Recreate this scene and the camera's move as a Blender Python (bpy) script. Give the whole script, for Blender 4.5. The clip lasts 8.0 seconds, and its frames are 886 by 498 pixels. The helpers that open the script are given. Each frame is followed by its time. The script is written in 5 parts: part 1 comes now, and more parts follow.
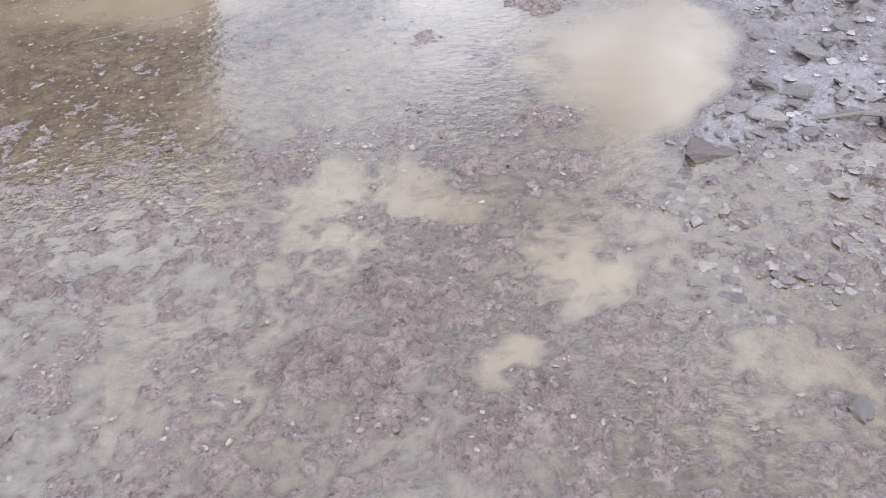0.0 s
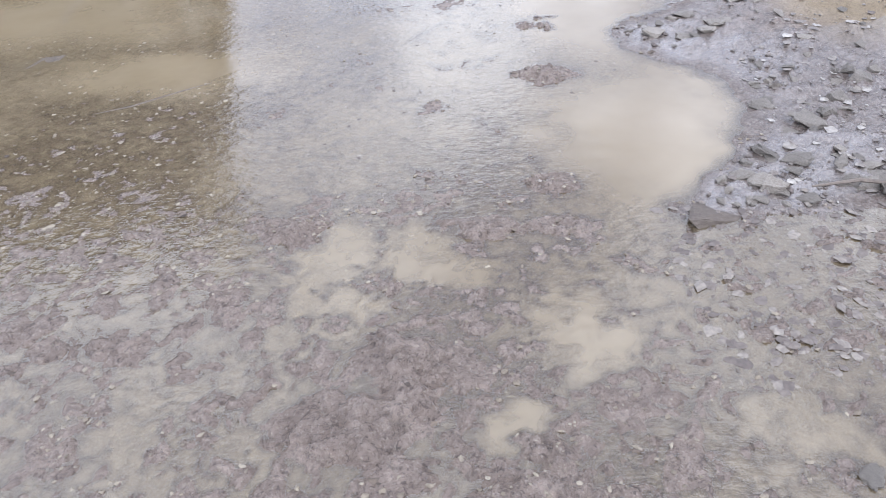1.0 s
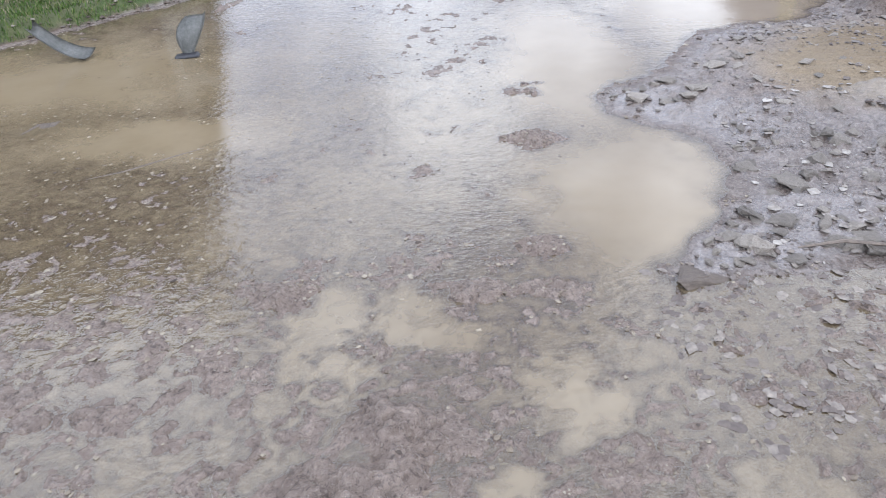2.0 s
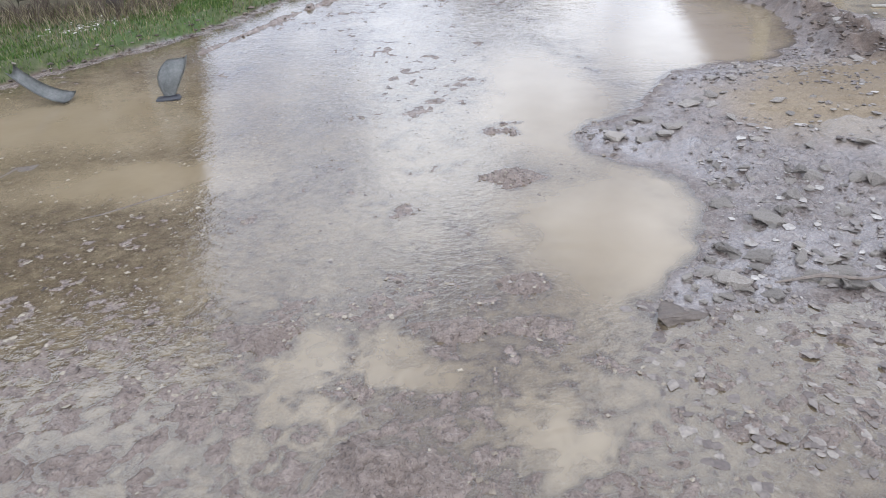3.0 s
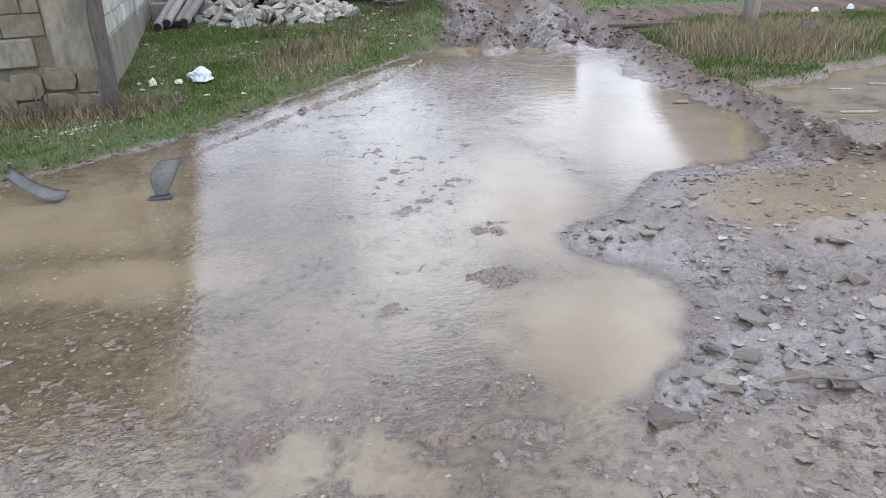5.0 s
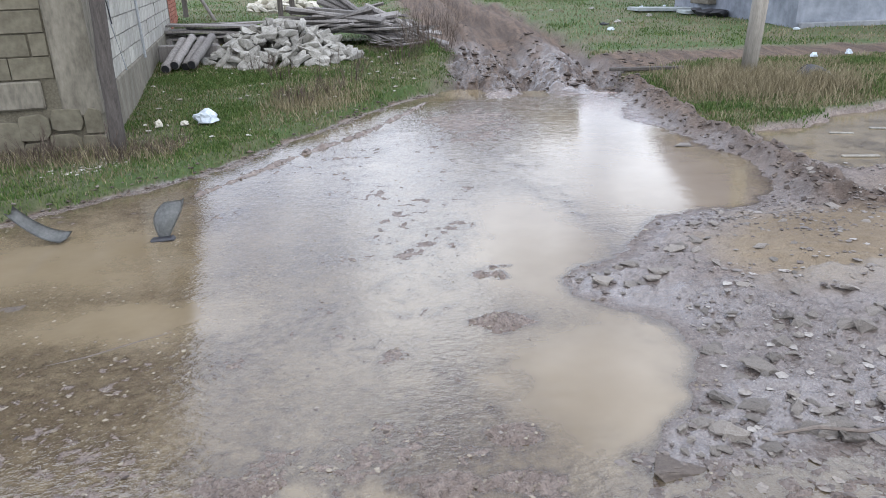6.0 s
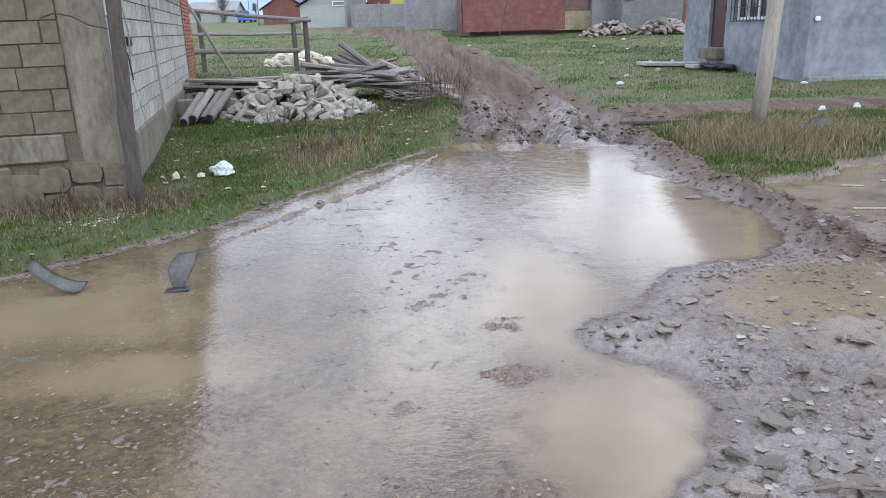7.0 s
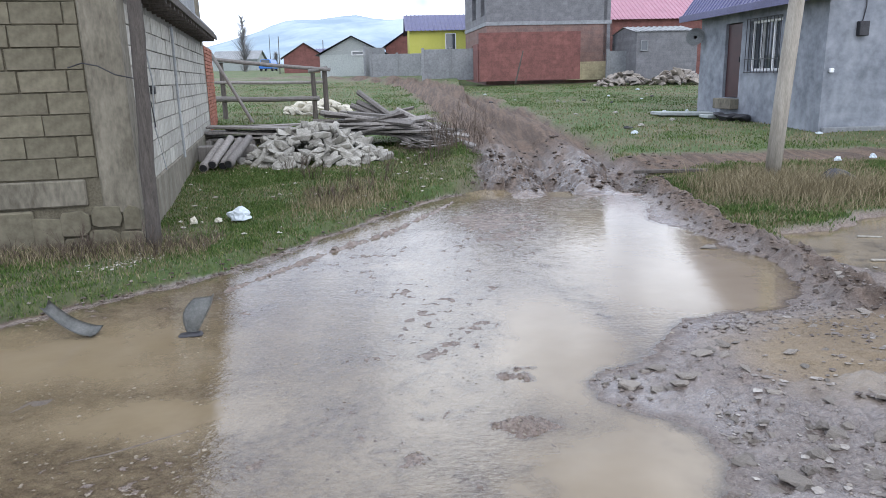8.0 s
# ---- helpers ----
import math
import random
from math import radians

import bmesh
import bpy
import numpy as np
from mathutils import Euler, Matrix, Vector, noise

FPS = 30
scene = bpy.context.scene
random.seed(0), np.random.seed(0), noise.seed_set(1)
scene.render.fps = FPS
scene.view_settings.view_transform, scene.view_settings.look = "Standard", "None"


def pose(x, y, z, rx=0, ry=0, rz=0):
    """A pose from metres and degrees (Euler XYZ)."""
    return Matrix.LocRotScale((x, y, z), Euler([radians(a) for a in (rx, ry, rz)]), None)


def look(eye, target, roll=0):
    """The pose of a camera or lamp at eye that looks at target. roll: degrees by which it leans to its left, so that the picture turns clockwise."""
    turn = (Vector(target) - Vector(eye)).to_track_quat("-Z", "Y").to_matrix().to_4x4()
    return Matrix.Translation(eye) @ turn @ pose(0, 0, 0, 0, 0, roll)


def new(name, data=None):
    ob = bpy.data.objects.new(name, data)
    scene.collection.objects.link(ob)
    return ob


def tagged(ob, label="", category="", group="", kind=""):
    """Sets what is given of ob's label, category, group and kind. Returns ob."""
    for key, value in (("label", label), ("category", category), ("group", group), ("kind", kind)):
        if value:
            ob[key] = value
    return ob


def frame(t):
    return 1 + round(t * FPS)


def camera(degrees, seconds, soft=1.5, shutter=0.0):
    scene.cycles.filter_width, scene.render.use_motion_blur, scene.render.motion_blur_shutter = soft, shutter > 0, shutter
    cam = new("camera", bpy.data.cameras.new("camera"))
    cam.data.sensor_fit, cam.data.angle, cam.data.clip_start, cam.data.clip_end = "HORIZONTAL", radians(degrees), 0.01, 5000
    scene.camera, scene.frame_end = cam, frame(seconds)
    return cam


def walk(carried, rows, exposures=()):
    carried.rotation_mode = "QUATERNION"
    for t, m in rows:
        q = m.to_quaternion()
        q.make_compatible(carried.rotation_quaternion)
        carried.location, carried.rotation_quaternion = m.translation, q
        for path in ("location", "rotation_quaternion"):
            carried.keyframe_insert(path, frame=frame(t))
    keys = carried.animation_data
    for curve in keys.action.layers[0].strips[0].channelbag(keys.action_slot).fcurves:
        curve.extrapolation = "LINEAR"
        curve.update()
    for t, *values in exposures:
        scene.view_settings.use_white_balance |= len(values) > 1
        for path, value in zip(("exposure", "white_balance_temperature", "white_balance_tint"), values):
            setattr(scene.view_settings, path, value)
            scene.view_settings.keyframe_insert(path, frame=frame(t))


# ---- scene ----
cam = camera(63.8, 8.0, 0.8)
PATH = [
    (0, (0.051, -0.27, 1.546), (0.009, 1.149, 0.137), -2.7),
    (0.5, (0.057, -0.295, 1.56), (-0.008, 1.199, 0.232), -2.8),
    (1, (0.063, -0.292, 1.572), (-0.002, 1.246, 0.295), -3.1),
    (1.5, (0.058, -0.289, 1.584), (0.007, 1.306, 0.378), -2.9),
    (3, (0.078, -0.284, 1.593), (0.093, 1.411, 0.533), -2.5),
    (3.5, (0.073, -0.286, 1.602), (0.121, 1.443, 0.598), -2.2),
    (4, (0.078, -0.292, 1.609), (0.143, 1.473, 0.671), -2.0),
    (4.5, (0.079, -0.294, 1.613), (0.142, 1.503, 0.737), -1.9),
    (6, (0.084, -0.254, 1.636), (0.142, 1.607, 0.908), -1.6),
    (6.5, (0.083, -0.274, 1.65), (0.138, 1.615, 0.995), -1.3),
    (7, (0.082, -0.272, 1.654), (0.113, 1.637, 1.059), -1.7),
    (7.5, (0.094, -0.27, 1.661), (0.11, 1.656, 1.123), -1.5),
    (8, (0.093, -0.276, 1.672), (0.086, 1.668, 1.201), -1.4),
]
walk(cam, [(t, look(eye, target, roll)) for t, eye, target, roll in PATH],
     [(0.0, 0.37, 6000, 13), (1.5, 0.29, 6050, 11), (3.5, 0.12, 6100, 10), (6.5, 0.01, 6150, 10), (8.0, -0.08, 6150, 10)])

# ---- light ----
world = bpy.data.worlds.new("world")
scene.world = world
world.use_nodes = True
wn, wl = world.node_tree.nodes, world.node_tree.links
wn.clear()
sky = wn.new("ShaderNodeTexSky")
sky.sky_type, sky.sun_disc = "NISHITA", False
sky.sun_elevation, sky.sun_rotation = radians(38), radians(200)
sky_gain = wn.new("ShaderNodeMix")
sky_gain.data_type, sky_gain.blend_type = "RGBA", "MULTIPLY"
sky_gain.inputs[0].default_value = 1.0
sky_gain.inputs[7].default_value = (0.1, 0.1, 0.1, 1)
wl.new(sky.outputs[0], sky_gain.inputs[6])
cloud = wn.new("ShaderNodeTexNoise")
cloud.inputs["Scale"].default_value, cloud.inputs["Detail"].default_value = 3.6, 5.0
cloud.inputs["Roughness"].default_value = 0.55
cloud_ramp = wn.new("ShaderNodeValToRGB")
cloud_ramp.color_ramp.elements[0].position, cloud_ramp.color_ramp.elements[0].color = 0.38, (0.80, 0.92, 1.28, 1)
cloud_ramp.color_ramp.elements[1].position, cloud_ramp.color_ramp.elements[1].color = 0.62, (3.4, 3.5, 3.75, 1)
wl.new(cloud.outputs[0], cloud_ramp.inputs[0])
sky_mix = wn.new("ShaderNodeMix")
sky_mix.data_type = "RGBA"
sky_mix.inputs[0].default_value = 0.88
wl.new(sky_gain.outputs[2], sky_mix.inputs[6])
wl.new(cloud_ramp.outputs[0], sky_mix.inputs[7])
world_bg = wn.new("ShaderNodeBackground")
world_bg.inputs[1].default_value = 1.0
wl.new(sky_mix.outputs[2], world_bg.inputs[0])
wl.new(world_bg.outputs[0], wn.new("ShaderNodeOutputWorld").inputs[0])
sun = new("sun", bpy.data.lights.new("sun", "SUN"))
sun.data.energy, sun.data.angle, sun.data.color = 0.9, radians(25), (1.0, 0.95, 0.88)
sun.matrix_world = look((4, -9, 8), (0, 0, 0))


# ---- materials ----
def rgb(c):
    return (c[0], c[1], c[2], 1)


class Nodes:
    """A small builder for node materials."""

    def __init__(self, name):
        self.mat = bpy.data.materials.new(name)
        self.mat.use_nodes = True
        self.n, self.l = self.mat.node_tree.nodes, self.mat.node_tree.links
        self.bsdf = self.n["Principled BSDF"]
        self.coord = self.n.new("ShaderNodeTexCoord")

    def put(self, socket, value):
        if isinstance(value, bpy.types.NodeSocket):
            self.l.new(value, socket)
        elif isinstance(value, (tuple, list)) and len(value) == 3 and socket.type == "RGBA":
            socket.default_value = rgb(value)
        else:
            socket.default_value = value

    def noise(self, scale, detail=4, rough=0.55, stretch=None, space="Object", distort=0.0):
        node = self.n.new("ShaderNodeTexNoise")
        node.inputs["Scale"].default_value, node.inputs["Detail"].default_value = scale, detail
        node.inputs["Roughness"].default_value, node.inputs["Distortion"].default_value = rough, distort
        src = self.coord.outputs[space]
        if stretch:
            m = self.n.new("ShaderNodeMapping")
            m.inputs["Scale"].default_value = stretch
            self.l.new(src, m.inputs[0])
            src = m.outputs[0]
        self.l.new(src, node.inputs["Vector"])
        return node.outputs[0]

    def voronoi(self, scale, space="Object"):
        node = self.n.new("ShaderNodeTexVoronoi")
        node.inputs["Scale"].default_value = scale
        self.l.new(self.coord.outputs[space], node.inputs["Vector"])
        return node.outputs[0]

    def random(self):
        return self.n.new("ShaderNodeObjectInfo").outputs["Random"]

    def island(self):
        return self.n.new("ShaderNodeNewGeometry").outputs["Random Per Island"]

    def attr(self, name):
        node = self.n.new("ShaderNodeAttribute")
        node.attribute_name = name
        return node.outputs["Fac"]

    def ramp(self, fac, stops):
        node = self.n.new("ShaderNodeValToRGB")
        el = node.color_ramp.elements
        while len(el) < len(stops):
            el.new(0.5)
        for e, (p, c) in zip(el, stops):
            e.position = p
            e.color = rgb(c) if isinstance(c, tuple) else (c, c, c, 1)
        self.l.new(fac, node.inputs[0])
        return node.outputs[0]

    def mix(self, fac, a, b, mode="MIX"):
        node = self.n.new("ShaderNodeMix")
        node.data_type, node.blend_type = "RGBA", mode
        self.put(node.inputs[0], fac)
        self.put(node.inputs[6], a)
        self.put(node.inputs[7], b)
        return node.outputs[2]

    def math(self, op, a, b=0.0):
        node = self.n.new("ShaderNodeMath")
        node.operation = op
        self.put(node.inputs[0], a)
        self.put(node.inputs[1], b)
        return node.outputs[0]

    def bump(self, height, strength=0.5, distance=0.01, normal=None):
        node = self.n.new("ShaderNodeBump")
        node.inputs["Strength"].default_value, node.inputs["Distance"].default_value = strength, distance
        self.l.new(height, node.inputs["Height"])
        if normal:
            self.l.new(normal, node.inputs["Normal"])
        return node.outputs[0]

    def done(self, color, rough=0.8, normal=None, metal=0.0, spec=0.5):
        self.put(self.bsdf.inputs["Base Color"], color)
        self.put(self.bsdf.inputs["Roughness"], rough)
        self.put(self.bsdf.inputs["Metallic"], metal)
        self.put(self.bsdf.inputs["Specular IOR Level"], spec)
        if normal:
            self.l.new(normal, self.bsdf.inputs["Normal"])
        return self.mat


def simple(name, dark, light, scale=6, rough=0.8, fine=60, bump=0.3, dist=0.004, metal=0.0, vary=0.25, stretch=None, spec=0.4):
    """Two-tone surface with broad stains, fine grain and relief; each object a little different."""
    k = Nodes(name)
    broad = k.noise(scale, 5, 0.6, stretch)
    grain = k.noise(fine, 4, 0.6, stretch)
    c = k.mix(k.ramp(broad, [(0.3, 0.0), (0.7, 1.0)]), dark, light)
    c = k.mix(0.35, c, k.ramp(grain, [(0.3, tuple(v * 0.55 for v in dark)), (0.7, tuple(min(1, v * 1.25) for v in light))]))
    r = k.math("MULTIPLY_ADD", k.random(), vary)
    r.node.inputs[2].default_value = 1 - vary / 2
    c = k.mix(1.0, c, k.mix(1.0, (1, 1, 1), r, "MULTIPLY"), "MULTIPLY")
    return k.done(c, rough, k.bump(grain, bump, dist), metal, spec)


def ground_material():
    k = Nodes("ground")
    grass, soil, wet, track = k.attr("grass"), k.attr("soil"), k.attr("wet"), k.attr("track")
    broad, mid, fine = k.noise(0.9, 5, 0.6), k.noise(11, 7, 0.7), k.noise(85, 5, 0.65)
    mud = k.mix(k.ramp(mid, [(0.3, 0.0), (0.7, 1.0)]), (0.125, 0.092, 0.076), (0.30, 0.24, 0.20))
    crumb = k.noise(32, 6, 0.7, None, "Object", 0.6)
    # pits of the crumb relief painted dark, as shade in the hollows
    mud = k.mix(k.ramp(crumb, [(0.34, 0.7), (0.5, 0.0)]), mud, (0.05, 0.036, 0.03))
    mud = k.mix(k.ramp(fine, [(0.48, 0.0), (0.7, 0.8)]), mud, (0.38, 0.335, 0.29))
    dry = k.mix(k.ramp(broad, [(0.35, 0.0), (0.65, 1.0)]), (0.22, 0.165, 0.10), (0.34, 0.27, 0.18))
    dry = k.mix(k.ramp(fine, [(0.3, 0.5), (0.6, 0.0)]), dry, (0.16, 0.12, 0.085))
    rut = k.mix(k.ramp(mid, [(0.3, 0.0), (0.75, 1.0)]), (0.085, 0.054, 0.036), (0.205, 0.14, 0.096))
    tread = k.noise(1.6, 5, 0.65, (4.5, 0.35, 1))
    rut = k.mix(k.ramp(tread, [(0.4, 0.0), (0.6, 0.75)]), rut, (0.05, 0.034, 0.024))
    rut = k.mix(k.ramp(fine, [(0.5, 0.0), (0.8, 0.5)]), rut, (0.25, 0.20, 0.15))
    turf = k.mix(k.ramp(mid, [(0.3, 0.0), (0.7, 1.0)]), (0.038, 0.072, 0.016), (0.09, 0.138, 0.034))
    dead = k.mix(k.ramp(fine, [(0.3, 0.0), (0.7, 1.0)]), (0.09, 0.075, 0.045), (0.19, 0.165, 0.095))
    turf = k.mix(k.ramp(broad, [(0.42, 0.0), (0.66, 0.85)]), turf, dead)
    c = k.mix(soil, mud, dry)
    c = k.mix(track, c, rut)
    c = k.mix(k.math("MULTIPLY", wet, 0.24), c, (0.06, 0.046, 0.04))
    bed = k.mix(k.ramp(mid, [(0.3, 0.0), (0.7, 1.0)]), (0.165, 0.122, 0.098), (0.30, 0.235, 0.19))
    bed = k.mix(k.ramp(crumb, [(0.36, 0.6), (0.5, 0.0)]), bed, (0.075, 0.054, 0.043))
    # same pit shade painted into the bed's colour
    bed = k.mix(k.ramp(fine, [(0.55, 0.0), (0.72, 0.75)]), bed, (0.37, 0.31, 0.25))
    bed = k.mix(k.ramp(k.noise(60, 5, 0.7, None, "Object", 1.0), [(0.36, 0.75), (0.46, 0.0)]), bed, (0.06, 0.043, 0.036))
    c = k.mix(k.attr("bed"), c, bed)
    c = k.mix(grass, c, turf)
    rough = k.math("SUBTRACT", 0.88, k.math("MULTIPLY", wet, k.ramp(mid, [(0.35, 0.76), (0.7, 0.5)])))
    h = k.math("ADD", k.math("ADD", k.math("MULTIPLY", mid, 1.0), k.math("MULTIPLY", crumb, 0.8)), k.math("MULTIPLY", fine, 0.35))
    k.put(k.bsdf.inputs["Coat Weight"], k.math("MULTIPLY", k.attr("film"), k.ramp(broad, [(0.35, 1.0), (0.65, 0.6)])))
    k.put(k.bsdf.inputs["Coat Roughness"], 0.16)
    k.put(k.bsdf.inputs["Coat IOR"], 1.8)
    film = k.bump(mid, 0.35, 0.03)
    k.l.new(film, k.bsdf.inputs["Coat Normal"])
    return k.done(c, rough, k.bump(h, 1.0, 0.035), 0.0, 0.5)


def water_material():
    """Muddy water: clear film over the shallow bottom, opaque with silt where deep, mirror gloss on top."""
    k = Nodes("muddy_water")
    silt_fac = k.attr("silt")
    calm = k.math("SUBTRACT", 1.05, silt_fac)
    ripple = k.math("ADD", k.math("MULTIPLY", k.noise(5, 3, 0.5, (1, 1.7, 1)), 0.6), k.math("MULTIPLY", k.math("MULTIPLY", k.noise(30, 3, 0.6, (0.8, 1.2, 1)), calm), 1.15))
    normal = k.bump(ripple, 0.115, 0.02)
    swirl = k.noise(1.3, 4, 0.55)
    silt = k.n.new("ShaderNodeBsdfDiffuse")
    k.l.new(k.mix(k.ramp(swirl, [(0.3, 0.0), (0.7, 1.0)]), (0.205, 0.157, 0.091), (0.26, 0.207, 0.135)), silt.inputs[0])
    clear = k.n.new("ShaderNodeBsdfTransparent")
    clear.inputs[0].default_value = (0.86, 0.82, 0.74, 1)
    body = k.n.new("ShaderNodeMixShader")
    k.l.new(silt_fac, body.inputs[0])
    k.l.new(clear.outputs[0], body.inputs[1])
    k.l.new(silt.outputs[0], body.inputs[2])
    gloss = k.n.new("ShaderNodeBsdfGlossy")
    gloss.inputs["Roughness"].default_value = 0.07
    k.l.new(normal, gloss.inputs["Normal"])
    fres = k.n.new("ShaderNodeFresnel")
    fres.inputs["IOR"].default_value = 1.7
    k.l.new(normal, fres.inputs["Normal"])
    top = k.n.new("ShaderNodeMixShader")
    k.l.new(fres.outputs[0], top.inputs[0])
    k.l.new(body.outputs[0], top.inputs[1])
    k.l.new(gloss.outputs[0], top.inputs[2])
    out = k.n["Material Output"]
    k.l.new(top.outputs[0], out.inputs[0])
    return k.mat


def brick_material(name, a, b, mortar=None):
    """Bricks too far off to pick apart: colour by the brick, joints as relief."""
    k = Nodes(name)
    t = k.n.new("ShaderNodeTexBrick")
    m = k.n.new("ShaderNodeMapping")
    m.inputs["Rotation"].default_value = (radians(90), 0, 0)
    k.l.new(k.coord.outputs["Object"], m.inputs[0])
    k.l.new(m.outputs[0], t.inputs["Vector"])
    t.inputs["Color1"].default_value, t.inputs["Color2"].default_value = rgb(a), rgb(b)
    t.inputs["Mortar"].default_value = rgb(mortar or tuple(v * 0.8 for v in a))
    t.inputs["Scale"].default_value = 1.0
    t.inputs["Mortar Size"].default_value, t.inputs["Brick Width"].default_value, t.inputs["Row Height"].default_value = 0.012, 0.4, 0.2
    stain, grain = k.noise(0.7, 5, 0.65), k.noise(14, 5, 0.65)
    c = k.mix(k.ramp(stain, [(0.35, 0.0), (0.7, 0.55)]), t.outputs[0], tuple(v * 0.6 for v in b))
    blot = k.noise(2.6, 5, 0.7)
    c = k.mix(k.ramp(blot, [(0.42, 0.5), (0.6, 0.0)]), c, tuple(v * 0.5 for v in b))
    c = k.mix(k.ramp(grain, [(0.45, 0.0), (0.8, 0.4)]), c, tuple(min(0.8, v * 1.3) for v in a))
    return k.done(c, 0.9, k.bump(grain, 0.3, 0.01))


M_GROUND = ground_material()
M_WATER = water_material()
M_BLOCK = simple("limestone_block", (0.088, 0.077, 0.051), (0.178, 0.16, 0.112), 1.7, 0.92, 14, 0.3, 0.006, vary=0.2)
M_BLOCK_GREY = simple("grey_block", (0.275, 0.262, 0.225), (0.46, 0.445, 0.39), 1.7, 0.92, 14, 0.3, 0.006, vary=0.3)
M_MORTAR = simple("mortar", (0.06, 0.052, 0.036), (0.16, 0.143, 0.10), 3, 0.95, 45, 0.5, 0.01)
M_MORTAR_GREY = simple("pale_mortar", (0.14, 0.135, 0.12), (0.36, 0.35, 0.32), 3, 0.95, 45, 0.5, 0.01)
M_CONCRETE = simple("stained_concrete", (0.07, 0.061, 0.042), (0.22, 0.20, 0.155), 2.6, 0.9, 18, 0.4, 0.008, stretch=(1.4, 1.4, 0.55))
M_STONE = simple("rubble_stone", (0.15, 0.138, 0.115), (0.42, 0.405, 0.36), 5, 0.9, 40, 0.5, 0.01, vary=0.4)
M_STONE_PALE = simple("pale_stone", (0.42, 0.39, 0.31), (0.62, 0.59, 0.50), 5, 0.9, 40, 0.4, 0.01, vary=0.3)
M_MUDSTONE = simple("muddy_stone", (0.13, 0.111, 0.091), (0.345, 0.305, 0.26), 16, 0.5, 70, 0.8, 0.012, vary=0.7)
M_CLOD = simple("wet_mud_clod", (0.055, 0.043, 0.035), (0.15, 0.12, 0.095), 9, 0.5, 50, 0.6, 0.01, vary=0.4)
M_WOOD = simple("weathered_wood", (0.10, 0.09, 0.08), (0.29, 0.27, 0.25), 5, 0.85, 50, 0.5, 0.004, vary=0.6, stretch=(6, 6, 0.5))
M_POST = simple("old_brown_post", (0.045, 0.038, 0.033), (0.135, 0.118, 0.102), 7, 0.88, 40, 0.8, 0.01, stretch=(5, 5, 0.6))
M_POLE = simple("grey_pole", (0.20, 0.18, 0.145), (0.36, 0.335, 0.285), 4, 0.85, 30, 0.5, 0.006, stretch=(4, 4, 0.4))
M_REDBRICK = simple("red_brick", (0.24, 0.085, 0.055), (0.38, 0.155, 0.10), 3, 0.9, 60, 0.4, 0.004, vary=0.4)
M_PLASTER = simple("grey_plaster", (0.115, 0.128, 0.15), (0.30, 0.32, 0.35), 1.1, 0.9, 4, 0.12, 0.01, vary=0.0)
M_BLUE_ROOF = simple("blue_metal_roof", (0.045, 0.045, 0.11), (0.085, 0.085, 0.18), 1.5, 0.45, 30, 0.1, 0.003, vary=0.1)
M_PINK_ROOF = simple("crimson_metal_roof", (0.27, 0.10, 0.14), (0.36, 0.16, 0.21), 1.5, 0.4, 30, 0.1, 0.003, vary=0.1)
M_GREY_ROOF = simple("grey_slate_sheet", (0.20, 0.21, 0.21), (0.34, 0.35, 0.35), 1.5, 0.85, 30, 0.3, 0.004)
M_DOOR = simple("brown_metal_door", (0.03, 0.010, 0.011), (0.055, 0.018, 0.018), 3, 0.45, 60, 0.1, 0.002)
M_WHITE = simple("white_plastic", (0.66, 0.67, 0.68), (0.80, 0.80, 0.80), 4, 0.4, 60, 0.1, 0.002)
M_BLACK = simple("black_metal", (0.012, 0.012, 0.014), (0.04, 0.04, 0.045), 5, 0.5, 60, 0.3, 0.003)
M_RUBBER = simple("grey_rubber", (0.105, 0.108, 0.102), (0.26, 0.262, 0.245), 7, 0.42, 50, 0.3, 0.003)
M_YELLOW = simple("yellow_plaster", (0.50, 0.50, 0.09), (0.60, 0.58, 0.15), 1, 0.85, 20, 0.1, 0.003)
M_WALLGREY = brick_material("grey_block_wall", (0.225, 0.225, 0.235), (0.175, 0.175, 0.185))
M_WALLRED = brick_material("red_brick_wall", (0.235, 0.10, 0.085), (0.175, 0.075, 0.066))
M_WALLBROWN = brick_material("mixed_brick_wall", (0.26, 0.155, 0.13), (0.20, 0.14, 0.125))
M_WALLSAND = brick_material("sandstone_wall", (0.50, 0.44, 0.28), (0.40, 0.35, 0.22))
M_FENCEGREY = simple("concrete_fence", (0.17, 0.178, 0.185), (0.28, 0.29, 0.295), 0.9, 0.92, 10, 0.2, 0.005)
M_PALE = simple("pale_block_wall", (0.30, 0.33, 0.32), (0.39, 0.415, 0.40), 0.9, 0.92, 10, 0.2, 0.005)
M_CAR = simple("blue_car_paint", (0.03, 0.13, 0.42), (0.04, 0.17, 0.5), 1, 0.3, 30, 0.02, 0.001)
M_GRASS = None


def blade_material(name, a, b, c):
    k = Nodes(name)
    col = k.ramp(k.island(), [(0.0, a), (0.6, b), (1.0, c)])
    return k.done(col, 0.75, None, 0.0, 0.2)


M_GRASS = blade_material("grass_blades", (0.034, 0.068, 0.014), (0.072, 0.122, 0.027), (0.14, 0.158, 0.055))
M_STRAW = blade_material("dry_straw", (0.11, 0.088, 0.05), (0.21, 0.175, 0.10), (0.36, 0.31, 0.20))
# the bare twigs greyed and lightened, haze being part of the colour
M_FAR_TWIG = blade_material("haze_tinted_twigs", (0.17, 0.165, 0.16), (0.23, 0.225, 0.22), (0.30, 0.30, 0.30))
M_TWIG = blade_material("bare_twigs", (0.055, 0.04, 0.032), (0.10, 0.075, 0.058), (0.15, 0.12, 0.09))


